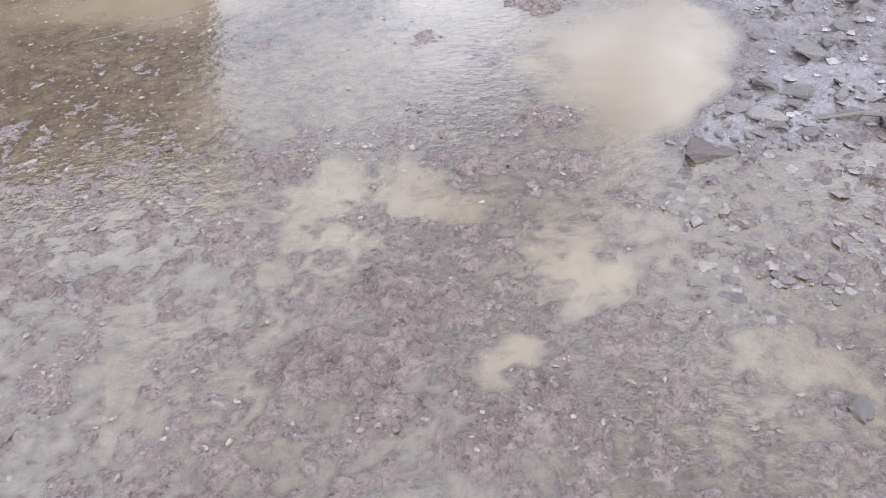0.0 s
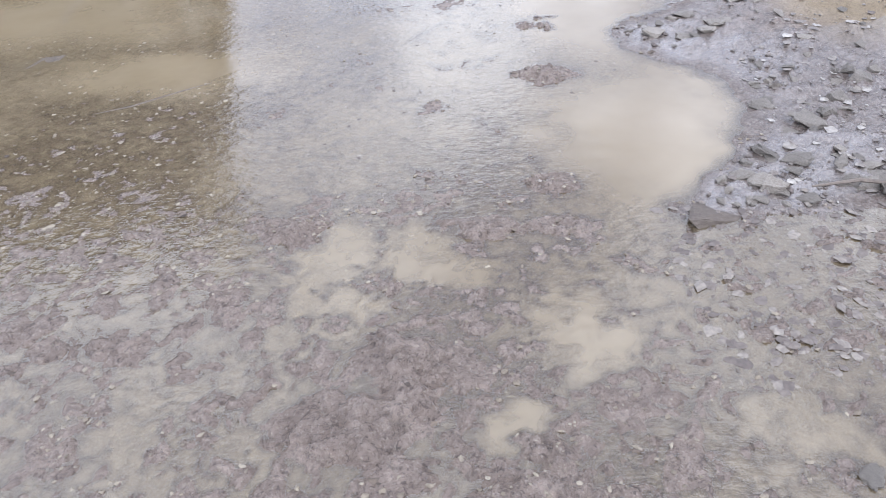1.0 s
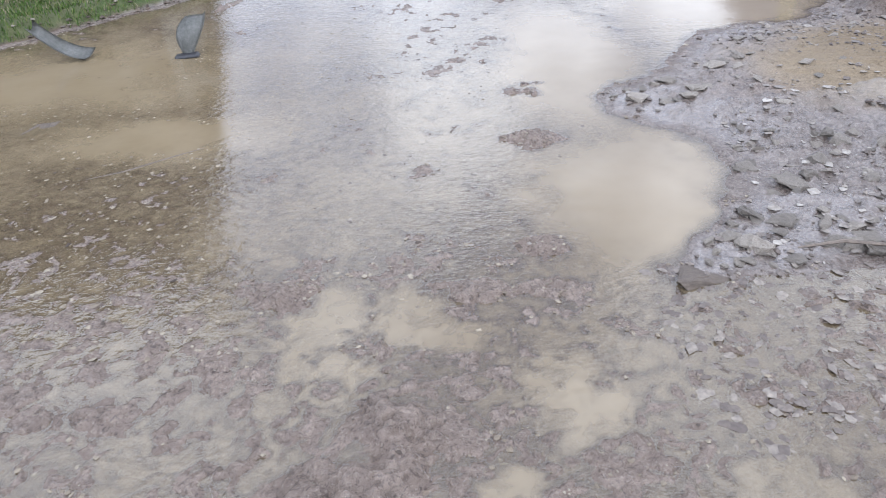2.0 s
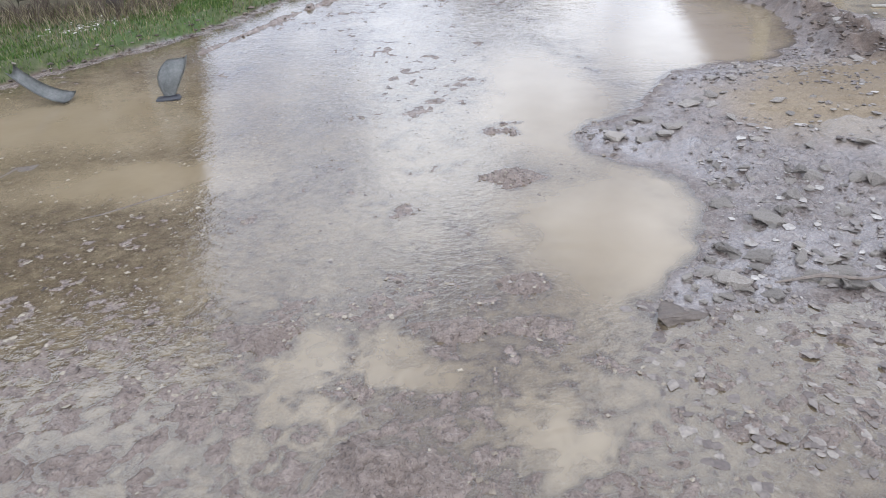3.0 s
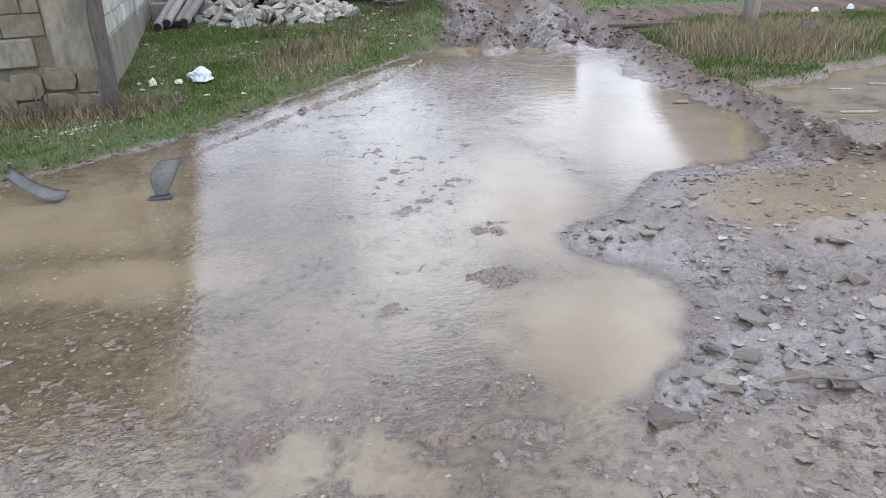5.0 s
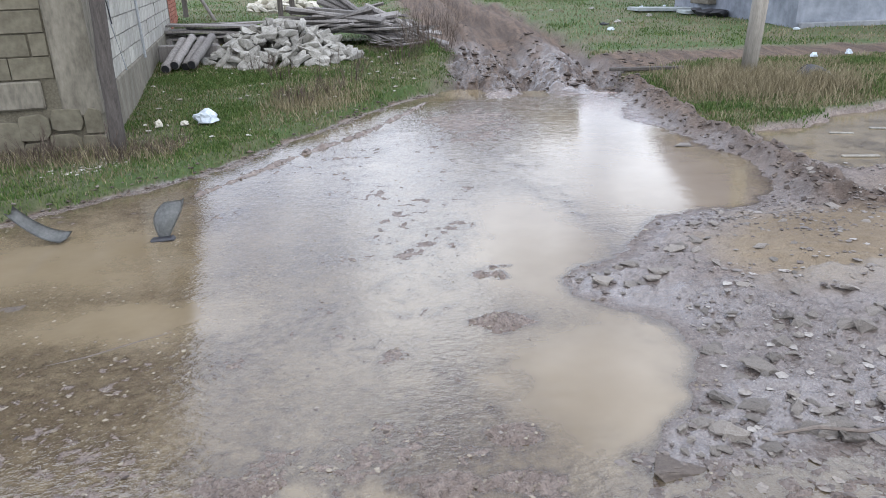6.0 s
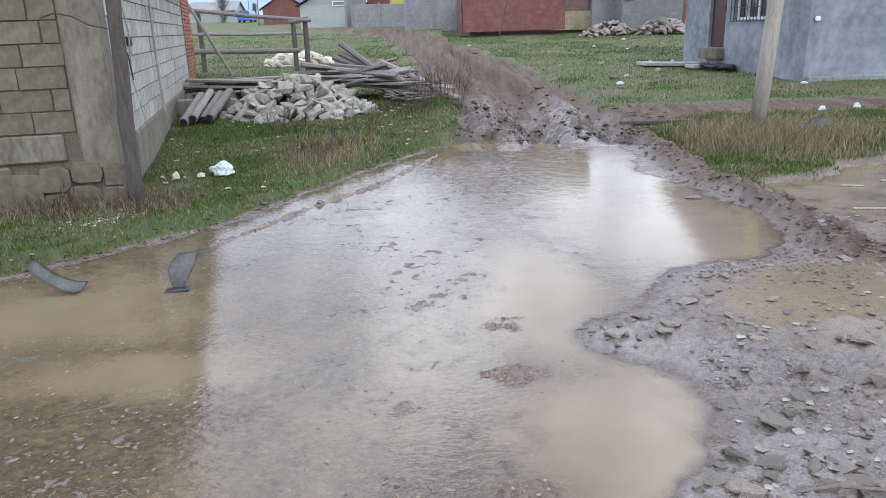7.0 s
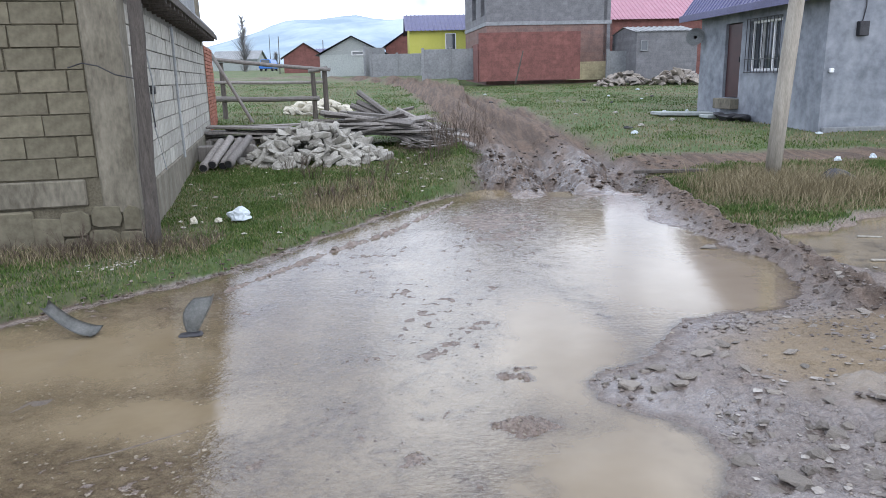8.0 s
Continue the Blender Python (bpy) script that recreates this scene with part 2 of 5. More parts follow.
def glass_material():
    k = Nodes("window_glass")
    return k.done((0.035, 0.045, 0.055), 0.05, k.bump(k.noise(3, 2), 0.05, 0.01), 0.0, 0.8)


M_GLASS = glass_material()


# ---- mesh helpers ----
def mesh_object(name, verts, faces, mat, parent=None, label="", smooth=False):
    me = bpy.data.meshes.new(name)
    me.from_pydata([tuple(map(float, v)) for v in verts], [], faces)
    me.materials.append(mat)
    if smooth:
        me.polygons.foreach_set("use_smooth", [True] * len(me.polygons))
    me.update()
    ob = new(name, me)
    if parent:
        ob.parent = parent
    if label:
        ob["label"] = label
    return ob


def part(name, bm, mat, parent=None, label="", smooth=False):
    """Links a bmesh as one mesh object, under a thing or a part if given."""
    me = bpy.data.meshes.new(name)
    bm.to_mesh(me)
    bm.free()
    me.materials.append(mat)
    if smooth:
        me.polygons.foreach_set("use_smooth", [True] * len(me.polygons))
    ob = new(name, me)
    if parent:
        ob.parent = parent
    if label:
        ob["label"] = label
    return ob


def box(size, at=(0, 0, 0), bevel=0.0, m=None, bm=None):
    """A bevelled box, size x y z, standing on z = at[2]."""
    bm = bm or bmesh.new()
    sx, sy, sz = size
    mat = Matrix.Translation((at[0], at[1], at[2] + sz / 2)) @ Matrix.Diagonal((sx, sy, sz, 1))
    got = bmesh.ops.create_cube(bm, size=1.0, matrix=(m @ mat) if m else mat)
    if bevel:
        edges = list({e for v in got["verts"] for e in v.link_edges})
        bmesh.ops.bevel(bm, geom=edges, offset=bevel, segments=1, affect="EDGES")
    return bm


def tube(points, radii, sides=8, cap=True, bm=None, wobble=0.0, rnd=None):
    """A round bar along points, with a radius at each."""
    bm = bm or bmesh.new()
    rings = []
    pts = [Vector(p) for p in points]
    for i, p in enumerate(pts):
        d = (pts[min(i + 1, len(pts) - 1)] - pts[max(i - 1, 0)]).normalized()
        side = d.orthogonal().normalized() if abs(d.z) < 0.99 else Vector((1, 0, 0))
        if abs(d.z) < 0.95:
            side = d.cross(Vector((0, 0, 1))).normalized()
        up = side.cross(d)
        ring = []
        for k in range(sides):
            a = 2 * math.pi * k / sides
            r = radii[i] * (1 + (rnd.uniform(-wobble, wobble) if rnd else 0))
            ring.append(bm.verts.new(p + side * (r * math.cos(a)) + up * (r * math.sin(a))))
        rings.append(ring)
    for a, b in zip(rings, rings[1:]):
        for k in range(sides):
            bm.faces.new((a[k], a[(k + 1) % sides], b[(k + 1) % sides], b[k]))
    if cap:
        bm.faces.new(rings[0][::-1])
        bm.faces.new(rings[-1])
    bmesh.ops.recalc_face_normals(bm, faces=bm.faces[:])
    return bm


def empty(name, at=(0, 0, 0), turn=0.0):
    ob = new(name)
    ob.matrix_world = pose(*at, 0, 0, turn)
    ob.empty_display_size = 0.2
    return ob


def stone_mesh(name, seed, mat, flat=0.7, worn=0.0):
    """An angular lump of broken stone, about 1 m across."""
    rnd = random.Random(seed)
    bm = bmesh.new()
    pts = []
    for _ in range(12):
        v = Vector((rnd.gauss(0, 1), rnd.gauss(0, 1), rnd.gauss(0, 1))).normalized()
        v = Vector((max(-0.62, min(0.62, v.x * 0.75)), max(-0.45, min(0.45, v.y * 0.6)), max(-0.4, min(0.4, v.z * 0.6)) * flat))
        pts.append(bm.verts.new(v))
    res = bmesh.ops.convex_hull(bm, input=pts)
    bmesh.ops.delete(bm, geom=[v for v in bm.verts if not v.link_faces], context="VERTS")
    bmesh.ops.bevel(bm, geom=bm.edges[:], offset=0.02, segments=1, affect="EDGES")
    if worn:
        bmesh.ops.triangulate(bm, faces=bm.faces[:])
        bmesh.ops.subdivide_edges(bm, edges=[e for e in bm.edges if e.calc_length() > 0.18], cuts=1)
        for v in bm.verts:
            v.co *= 1 + worn * noise.noise(v.co * 4.5 + Vector((seed * 1.7, 0, 0))) + 0.6 * worn * noise.noise(v.co * 11)
    me = bpy.data.meshes.new(name)
    bm.to_mesh(me)
    bm.free()
    me.materials.append(mat)
    return me


# ---- noise over arrays ----
def lattice(ix, iy, seed):
    h = (ix.astype(np.int64) * 374761393 + iy.astype(np.int64) * 668265263 + seed * 1442695041) & 0xFFFFFFFF
    h = ((h ^ (h >> 13)) * 1274126177) & 0xFFFFFFFF
    h = (h ^ (h >> 16)) & 0xFFFFFFFF
    return h / 4294967295.0


def value_noise(x, y, seed):
    ix, iy = np.floor(x), np.floor(y)
    fx, fy = x - ix, y - iy
    fx, fy = fx * fx * (3 - 2 * fx), fy * fy * (3 - 2 * fy)
    a, b = lattice(ix, iy, seed), lattice(ix + 1, iy, seed)
    c, d = lattice(ix, iy + 1, seed), lattice(ix + 1, iy + 1, seed)
    return (a * (1 - fx) + b * fx) * (1 - fy) + (c * (1 - fx) + d * fx) * fy


def fbm(x, y, scale, octaves, seed):
    """Layered noise about 0, of about +-1."""
    total, amp, norm = 0.0, 1.0, 0.0
    x, y = x * scale, y * scale
    for o in range(octaves):
        total = total + amp * (value_noise(x + 17.3 * o, y - 9.1 * o, seed + o) * 2 - 1)
        norm += amp
        x, y, amp = x * 2.03 + 0.31 * y, y * 2.03 - 0.31 * x, amp * 0.55
    return total / norm * 1.6


def clods(x, y, scale, seed):
    """Rounded lumps of several sizes: 1 on a lump's top, 0 between them."""
    x, y = x * scale, y * scale
    ix, iy = np.floor(x), np.floor(y)
    best = np.zeros_like(x)
    for dx in (-1, 0, 1):
        for dy in (-1, 0, 1):
            cx, cy = ix + dx, iy + dy
            px, py = cx + lattice(cx, cy, seed), cy + lattice(cx, cy, seed + 1)
            size = 0.25 + 0.55 * lattice(cx, cy, seed + 2) ** 2
            keep = lattice(cx, cy, seed + 3) < 0.62
            turn = lattice(cx, cy, seed + 4) * 3.14
            ux, uy = x - px, y - py
            a, b = ux * np.cos(turn) + uy * np.sin(turn), (uy * np.cos(turn) - ux * np.sin(turn)) * 1.5
            r = np.sqrt(a * a + b * b) / size
            lump = np.where(keep, np.clip(1 - r * r, 0, 1) ** 0.7 * size, 0)
            best = np.maximum(best, lump)
    return best


def smooth(a, b, x):
    t = np.clip((x - a) / (b - a), 0, 1)
    return t * t * (3 - 2 * t)


def spline(points, steps=8, closed=False):
    """Points along a smooth curve through a few control points."""
    p = [np.array(q, float) for q in points]
    n, out = len(p), []
    for i in range(n if closed else n - 1):
        if closed:
            a, b, c, d = p[(i - 1) % n], p[i], p[(i + 1) % n], p[(i + 2) % n]
        else:
            a, b, c, d = p[max(i - 1, 0)], p[i], p[i + 1], p[min(i + 2, n - 1)]
        for k in range(steps):
            t = k / steps
            out.append(0.5 * (2 * b + (c - a) * t + (2 * a - 5 * b + 4 * c - d) * t * t + (3 * b - a - 3 * c + d) * t ** 3))
    if not closed:
        out.append(p[-1])
    return np.array(out)


def line_distance(x, y, line):
    """The distance of every place from a polyline, and which side it lies on (inside a closed one)."""
    best = np.full(x.shape, 1e9)
    inside = np.zeros(x.shape, bool)
    for (ax, ay), (bx, by) in zip(line, np.roll(line, -1, axis=0)):
        dx, dy = bx - ax, by - ay
        t = np.clip(((x - ax) * dx + (y - ay) * dy) / max(dx * dx + dy * dy, 1e-9), 0, 1)
        best = np.minimum(best, np.hypot(x - ax - t * dx, y - ay - t * dy))
        if dy:
            inside ^= ((ay > y) != (by > y)) & (x < ax + (y - ay) * dx / dy)
    return best, inside


def open_distance(x, y, line):
    best = np.full(x.shape, 1e9)
    for (ax, ay), (bx, by) in zip(line[:-1], line[1:]):
        dx, dy = bx - ax, by - ay
        t = np.clip(((x - ax) * dx + (y - ay) * dy) / max(dx * dx + dy * dy, 1e-9), 0, 1)
        best = np.minimum(best, np.hypot(x - ax - t * dx, y - ay - t * dy))
    return best


# ---- ground and water ----
VERGE = [(-6.3, 0.7), (-4.4, 3.1), (-3.1, 4.55), (-2.57, 5.18), (-1.89, 5.92), (-1.53, 6.64), (-1.08, 7.54), (-0.52, 8.7), (0.15, 9.8)]
PUDDLE = spline(VERGE + [(0.9, 10.25), (1.42, 9.85), (2.2, 9.67), (2.85, 9.2), (2.5, 7.8), (2.69, 7.4), (2.9, 6.37), (3.1, 5.72),
                 (2.87, 4.91), (2.54, 4.53), (2.2, 4.43), (1.76, 4.34), (1.48, 3.84), (1.17, 3.59), (0.95, 3.33), (1.06, 3.05),
                 (1.28, 2.9), (1.37, 2.62), (1.3, 2.32), (1.21, 2.15), (1.04, 2.0), (0.98, 1.86), (0.90, 1.74), (1.15, 1.74),
                 (1.6, 1.76), (2.3, 1.7), (3.3, 1.5), (3.6, -0.6), (2.2, -2.6), (-1, -3.2), (-4.5, -2.6), (-6.8, -1)], 5, True)
POOL = spline([(3.55, 6.9), (4.2, 7.0), (5.2, 7.7), (7.5, 8.4), (9, 7.6), (8, 6.0), (5.5, 5.3), (4.0, 5.35), (3.5, 5.9)], 5, True)
RUT = spline([(-1.7, 5.35), (-1.42, 5.89), (-1.0, 6.7), (-0.46, 7.57), (0.2, 9.3)], 6)
BANK = spline([(3.15, 10.0), (3.1, 9.0), (3.02, 7.6), (3.12, 6.6), (3.2, 5.6), (3.1, 4.9), (3.12, 4.45), (3.5, 4.15), (4.2, 4.0)], 6)
TRACK = spline([(1.75, 9.4), (1.75, 12), (1.75, 16), (1.2, 23), (0.1, 32), (-1.8, 40), (-6, 47), (-20, 55)], 8)
BRANCH = spline([(2.6, 11.0), (4.2, 11.9), (7, 12.2), (14, 11.2), (40, 10)], 8)


def field_height(y):
    """The meadow rises gently away from the puddle."""
    return 0.10 + 0.043 * np.clip(y - 8.5, 0, 36) + 0.026 * np.clip(y - 44.5, 0, 200)


def bowl(x, y, cx, cy, rx, ry):
    return np.exp(-(((x - cx) / rx) ** 2 + ((y - cy) / ry) ** 2) ** 2)


def terrain(x, y):
    """Height of the ground and the shares of turf, dry soil, wet mud and rutted track."""
    d, inside = line_distance(x, y, PUDDLE)
    sd = np.where(inside, d, -d) + 0.05 * fbm(x, y, 3.2, 3, 5) + 0.03 * fbm(x, y, 11, 2, 8)
    dp, inp = line_distance(x, y, POOL)
    sp = np.where(inp, dp, -dp) + 0.12 * fbm(x, y, 2.5, 3, 15)
    dv = open_distance(x, y, PUDDLE[:45])
    left = (x < np.interp(y, [v[1] for v in VERGE], [v[0] for v in VERGE])) & (y > 0.5) | ((y > 9.5) & (x < 1.0))
    dt = open_distance(x, y, TRACK)
    db = open_distance(x, y, BRANCH)
    ridge = open_distance(x, y, BANK)
    rut = open_distance(x, y, RUT)
    # dry side
    rise = smooth(0, 0.16, -sd) * left + smooth(0, 1.5, -sd) * ~left * 0.75
    base = field_height(y) * rise
    out = 0.005 + base + 0.02 * fbm(x, y, 1.1, 3, 3) * smooth(0, 0.5, -sd)
    out = out + 0.018 * clods(x, y, 7, 40) * smooth(0.0, 0.2, -sd)
    # wet side
    bx, by = x, y
    x = x + 0.11 * fbm(x, y, 2.6, 3, 141) + 0.05 * fbm(x, y, 8, 3, 142)
    y = y + 0.11 * fbm(bx, by, 2.6, 3, 151) + 0.05 * fbm(bx, by, 8, 3, 152)
    deep = np.maximum.reduce([bowl(x, y, 0.85, 2.35, 0.42, 0.62), 0.62 * bowl(x, y, 0.02, 1.6, 0.26, 0.15), 0.62 * bowl(x, y, 0.40, 1.15, 0.10, 0.2),
                              0.62 * bowl(x, y, -0.40, 1.5, 0.18, 0.16), bowl(x, y, 2.05, 6.0, 0.85, 2.6), 0.7 * bowl(x, y, -2.3, 4.0, 1.2, 0.6),
                              0.62 * bowl(x, y, 0.9, 0.85, 0.13, 0.14), 0.7 * bowl(x, y, -1.5, 3.05, 0.6, 0.26), bowl(x, y, 0.85, 4.0, 0.4, 1.0),
                              0.62 * bowl(x, y, 0.2, 0.85, 0.12, 0.1)])
    x, y = bx, by
    near = smooth(2.35, 1.55, y)
    gritty = smooth(0.0, -0.6, x) * smooth(1.3, 1.9, y) * smooth(4.8, 3.2, y)
    grain = fbm(x, y, 30, 3, 33)
    wx, wy = x + 0.03 * fbm(x, y, 13, 2, 161), y + 0.03 * fbm(x, y, 13, 2, 162)
    patch = smooth(-0.35, 0.45, fbm(x, y, 1.5, 3, 50))
    shelf = -0.0105 - 0.036 * deep + 0.007 * fbm(x, y, 2.3, 4, 21) + 0.0026 * gritty + 0.0030 * near + 0.0085 * bowl(x, y, 0.75, 7.7, 0.7, 1.2) * (1 + 0.6 * fbm(x, y, 7, 3, 35))
    near_lumps = 0.026 * clods(wx, wy, 6.0, 60) + 0.034 * clods(wx + 3.1, wy, 11, 70) + 0.034 * clods(wx, wy + 1.7, 19, 80) + 0.026 * clods(wx + 0.4, wy, 31, 83)
    far_lumps = 0.018 * clods(wx, wy, 8, 62) + 0.017 * clods(wx + 3.1, wy, 15, 72) + 0.012 * clods(wx + 0.7, wy, 27, 85)
    lumps = near_lumps * near * (0.45 + 0.55 * patch) + far_lumps * (1 - near) * (1 - 0.75 * gritty) * (0.45 + 0.55 * patch)
    wet_floor = shelf + (lumps + grain * (0.0022 + 0.0020 * gritty + 0.0036 * near) + gritty * 0.0035 * fbm(x * 0.7, y, 52, 2, 34)) * (1 - 0.9 * deep)
    # clods that break the surface are worn low
    keep = 0.3 + 0.35 * near
    wet_floor = np.where(wet_floor > 0, keep * wet_floor, wet_floor)
    side = smooth(0.0, 0.16, sd)
    z = out * (1 - side) + wet_floor * side
    # low mud flat beside the near shore
    flat = smooth(0.0, 0.4, x - 0.6) * smooth(2.0, 1.6, y) * smooth(0.5, 1.1, y)
    z = np.where(inside, z * (1 - flat) + (0.030 * clods(wx, wy, 15, 88) + 0.022 * clods(wx + 1.3, wy, 27, 89) + 0.0035 * grain - 0.0085) * flat, z)
    # lumps that break the surface
    for cx, cy, cr in ((0.46, 3.5, 0.10), (0.54, 3.62, 0.07), (0.46, 2.9, 0.15), (0.66, 2.3, 0.0), (0.42, 1.98, 0.09), (0.16, 1.72, 0.11), (0.38, 1.72, 0.12), (0.10, 0.60, 0.10), (-0.55, 1.72, 0.12), (-0.15, 1.12, 0.13), (-0.3, 0.86, 0.16)):
        if cr:
            z = z + 0.042 * bowl(x + 0.05 * fbm(x, y, 9, 3, 171), y + 0.04 * fbm(x, y, 9, 3, 172), cx, cy, cr, cr * 0.62) * (0.75 + 0.4 * fbm(x, y, 24, 3, 173))
    # right pool
    z = z * (1 - smooth(-0.15, 0.1, sp)) + (-0.03 + 0.02 * fbm(x, y, 5, 3, 19)) * smooth(-0.15, 0.1, sp)
    # thrown-up ridges of mud
    z = z + 0.045 * np.exp(-(rut / 0.032) ** 2) * (0.6 + 0.6 * fbm(x, y, 9, 3, 91)) * (y > 5)
    knots = 0.6 + 0.5 * fbm(x, y, 5, 4, 92)
    z = z + 0.16 * np.exp(-(ridge / 0.17) ** 4) * np.clip(knots, 0.15, 1.3) + np.exp(-(ridge / 0.24) ** 2) * (0.06 * clods(x, y, 5, 94) + 0.05 * clods(x, y, 11, 100) + 0.03 * fbm(x, y, 9, 3, 101))
    # churned track
    tr = smooth(1.45, 1.0, dt - 0.35 * smooth(12, 16, y) + 0.25 * fbm(x, y, 0.9, 3, 95)) * smooth(9.3, 10.4, y)
    br = smooth(1.0, 0.5, db + 0.2 * fbm(x, y, 1.1, 3, 96))
    near_end = smooth(14.5, 11, y) * tr
    z = z + tr * (0.06 * fbm(x, y, 2.4, 4, 97) - 0.15 * np.cos(dt * 5.2 + 0.5 * fbm(x, y, 0.5, 2, 93))) + near_end * (0.15 * (clods(x, y, 2.6, 98) - 0.25) + 0.10 * clods(x, y, 6, 102) + 0.05 * clods(x, y, 12, 103))
    z = z - near_end * 0.05 + 0.22 * np.exp(-((dt - 1.45) / 0.35) ** 2) * smooth(9.8, 10.8, y) * smooth(22, 12, y) * np.clip(knots, 0.2, 1.4) * (x < 2.2)
    z = z + br * 0.035 * fbm(x, y, 2.2, 4, 99)
    # sandy hump on the right
    hump = np.exp(-(((x - 2.85) / 1.05) ** 2 + ((y - 3.6) / 0.72) ** 2))
    z = z + 0.07 * hump
    # tyre treads pressed into the drying mud
    z = z + 0.007 * smooth(0.25, 0.6, hump) * np.tanh(3 * np.sin(34 * (y + 0.5 * x))) * smooth(0.35, 0.6, np.abs(np.sin(2.6 * (x - 0.5 * y)))) * smooth(-0.3, 0.2, fbm(x, y, 1.6, 2, 180))
    crust = smooth(-0.02, -0.2, sd) * smooth(7, 6, y) * (x > 0.5) * (1 - 0.5 * np.clip(hump * 1.5, 0, 1))
    z = z + crust * (0.011 * fbm(x, y, 7, 4, 181) + 0.030 * clods(wx, wy, 8, 182) * patch + 0.022 * clods(wx, wy, 17, 183) + 0.014 * clods(wx, wy + 0.5, 30, 184))
    z = z + 0.03 * fbm(x, y, 0.35, 3, 11) * smooth(10, 16, y)
    soil = np.clip(hump * 3.2 - 0.7 + 0.5 * fbm(x, y, 2.0, 3, 12), 0, 1) * (sd < -0.1)
    soil = np.maximum(soil, smooth(3.2, 3.9, x) * smooth(5.2, 4.4, y))
    meadow = np.maximum(smooth(-0.01, 0.05, -sd + 0.03 * fbm(x, y, 4, 3, 13)) * left,
                        ~left * smooth(-0.2, 0.25, y - 6.45 - 0.6 * (x - 3.3) + 0.25 * fbm(x, y, 1.5, 3, 14)) * smooth(0.12, 0.26, ridge) * smooth(0.0, 0.25, x - 3.0))
    meadow = np.where(y > 13, 1.0, meadow)
    grass = meadow * (1 - tr) * (1 - br) * smooth(0.0, -0.25, sp)
    wall_foot = (x < -2.6) & (y < 7.5) & (y > 4.5)
    grass = grass * np.where(wall_foot, 0.75, 1.0)
    wet = np.clip(smooth(-0.9, 0.0, sd) * (1 - soil * 0.9) + near_end - np.exp(-(ridge / 0.2) ** 2) * 0.6 + (y < 3.2) * (x > 0.8) * 0.7, 0, 1) * (1 - grass)
    wet = wet * np.where(left & (y < 9.6), 0.1, 1.0)
    return z, grass, soil, wet, np.clip(tr + br + 0.85 * left * (sd < 0) * (y < 9.6) + 0.75 * np.exp(-(ridge / 0.25) ** 2), 0, 1), sd, sp


def stretched(spans, far_low, far_high):
    """Grid lines: even within the spans, widening outwards to the far ends."""
    vals = []
    for a, b, step in spans:
        vals += list(np.arange(a, b - 1e-6, step))
    lo, hi, step = spans[0][0], spans[-1][1], spans[-1][2]
    up, s = [hi], step
    while up[-1] < far_high:
        s = min(s * 1.09, 60)
        up.append(up[-1] + s)
    down, s = [lo], spans[0][2]
    while down[-1] > far_low:
        s = min(s * 1.16, 60)
        down.append(down[-1] - s)
    return np.array(down[:0:-1] + vals + up)


def sheet(name, xs, ys, z, mat, keep=None):
    nx, ny = len(xs), len(ys)
    gx, gy = np.meshgrid(xs, ys)
    co = np.stack([gx, gy, z], -1).reshape(-1, 3)
    i = np.arange(nx * ny).reshape(ny, nx)
    quads = np.stack([i[:-1, :-1], i[:-1, 1:], i[1:, 1:], i[1:, :-1]], -1).reshape(-1, 4)
    if keep is not None:
        cell = keep[:-1, :-1] | keep[1:, :-1] | keep[:-1, 1:] | keep[1:, 1:]
        quads = quads[cell.reshape(-1)]
        used = np.unique(quads)
        remap = np.full(nx * ny, -1)
        remap[used] = np.arange(len(used))
        quads, co = remap[quads], co[used]
    else:
        used = None
    me = bpy.data.meshes.new(name)
    me.vertices.add(len(co))
    me.vertices.foreach_set("co", co.astype(np.float32).ravel())
    me.loops.add(quads.size)
    me.loops.foreach_set("vertex_index", quads.astype(np.int32).ravel())
    me.polygons.add(len(quads))
    me.polygons.foreach_set("loop_start", np.arange(0, quads.size, 4, dtype=np.int32))
    me.polygons.foreach_set("use_smooth", np.ones(len(quads), bool))
    me.update(calc_edges=True)
    me.materials.append(mat)
    return me, used


def add_layer(me, name, values, used=None):
    v = values.reshape(-1)
    layer = me.attributes.new(name, "FLOAT", "POINT")
    layer.data.foreach_set("value", (v if used is None else v[used]).astype(np.float32))


xs = stretched([(-3.4, -1.9, 0.02), (-1.9, 2.1, 0.0105), (2.1, 4.2, 0.022)], -700, 700)
ys = stretched([(-3.4, 0.2, 0.05), (0.2, 2.7, 0.0095), (2.7, 5.0, 0.017), (5.0, 11.5, 0.04)], -60, 900)
gx, gy = np.meshgrid(xs, ys)
gz, g_grass, g_soil, g_wet, g_track, g_sd, g_sp = terrain(gx, gy)
g_bed = smooth(0.02, 0.2, g_sd)
g_edge = np.exp(-(open_distance(gx, gy, BANK) / 0.2) ** 2)
g_film = (1 - 0.9 * g_edge) * g_wet * (0.12 + 0.88 * smooth(0.06, -0.06, g_sd) * (0.5 + 0.5 * smooth(-0.3, 0.4, fbm(gx, gy, 1.6, 3, 190)))) * (1 - 0.6 * smooth(9.5, 10.5, gy))
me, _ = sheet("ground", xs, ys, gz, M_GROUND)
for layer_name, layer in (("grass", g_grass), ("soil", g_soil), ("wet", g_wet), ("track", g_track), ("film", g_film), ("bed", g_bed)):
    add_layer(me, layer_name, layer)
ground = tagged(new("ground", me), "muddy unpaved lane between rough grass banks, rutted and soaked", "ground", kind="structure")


LAYERS = [gz, g_grass, g_soil, g_wet, g_track, g_sd, g_sp]


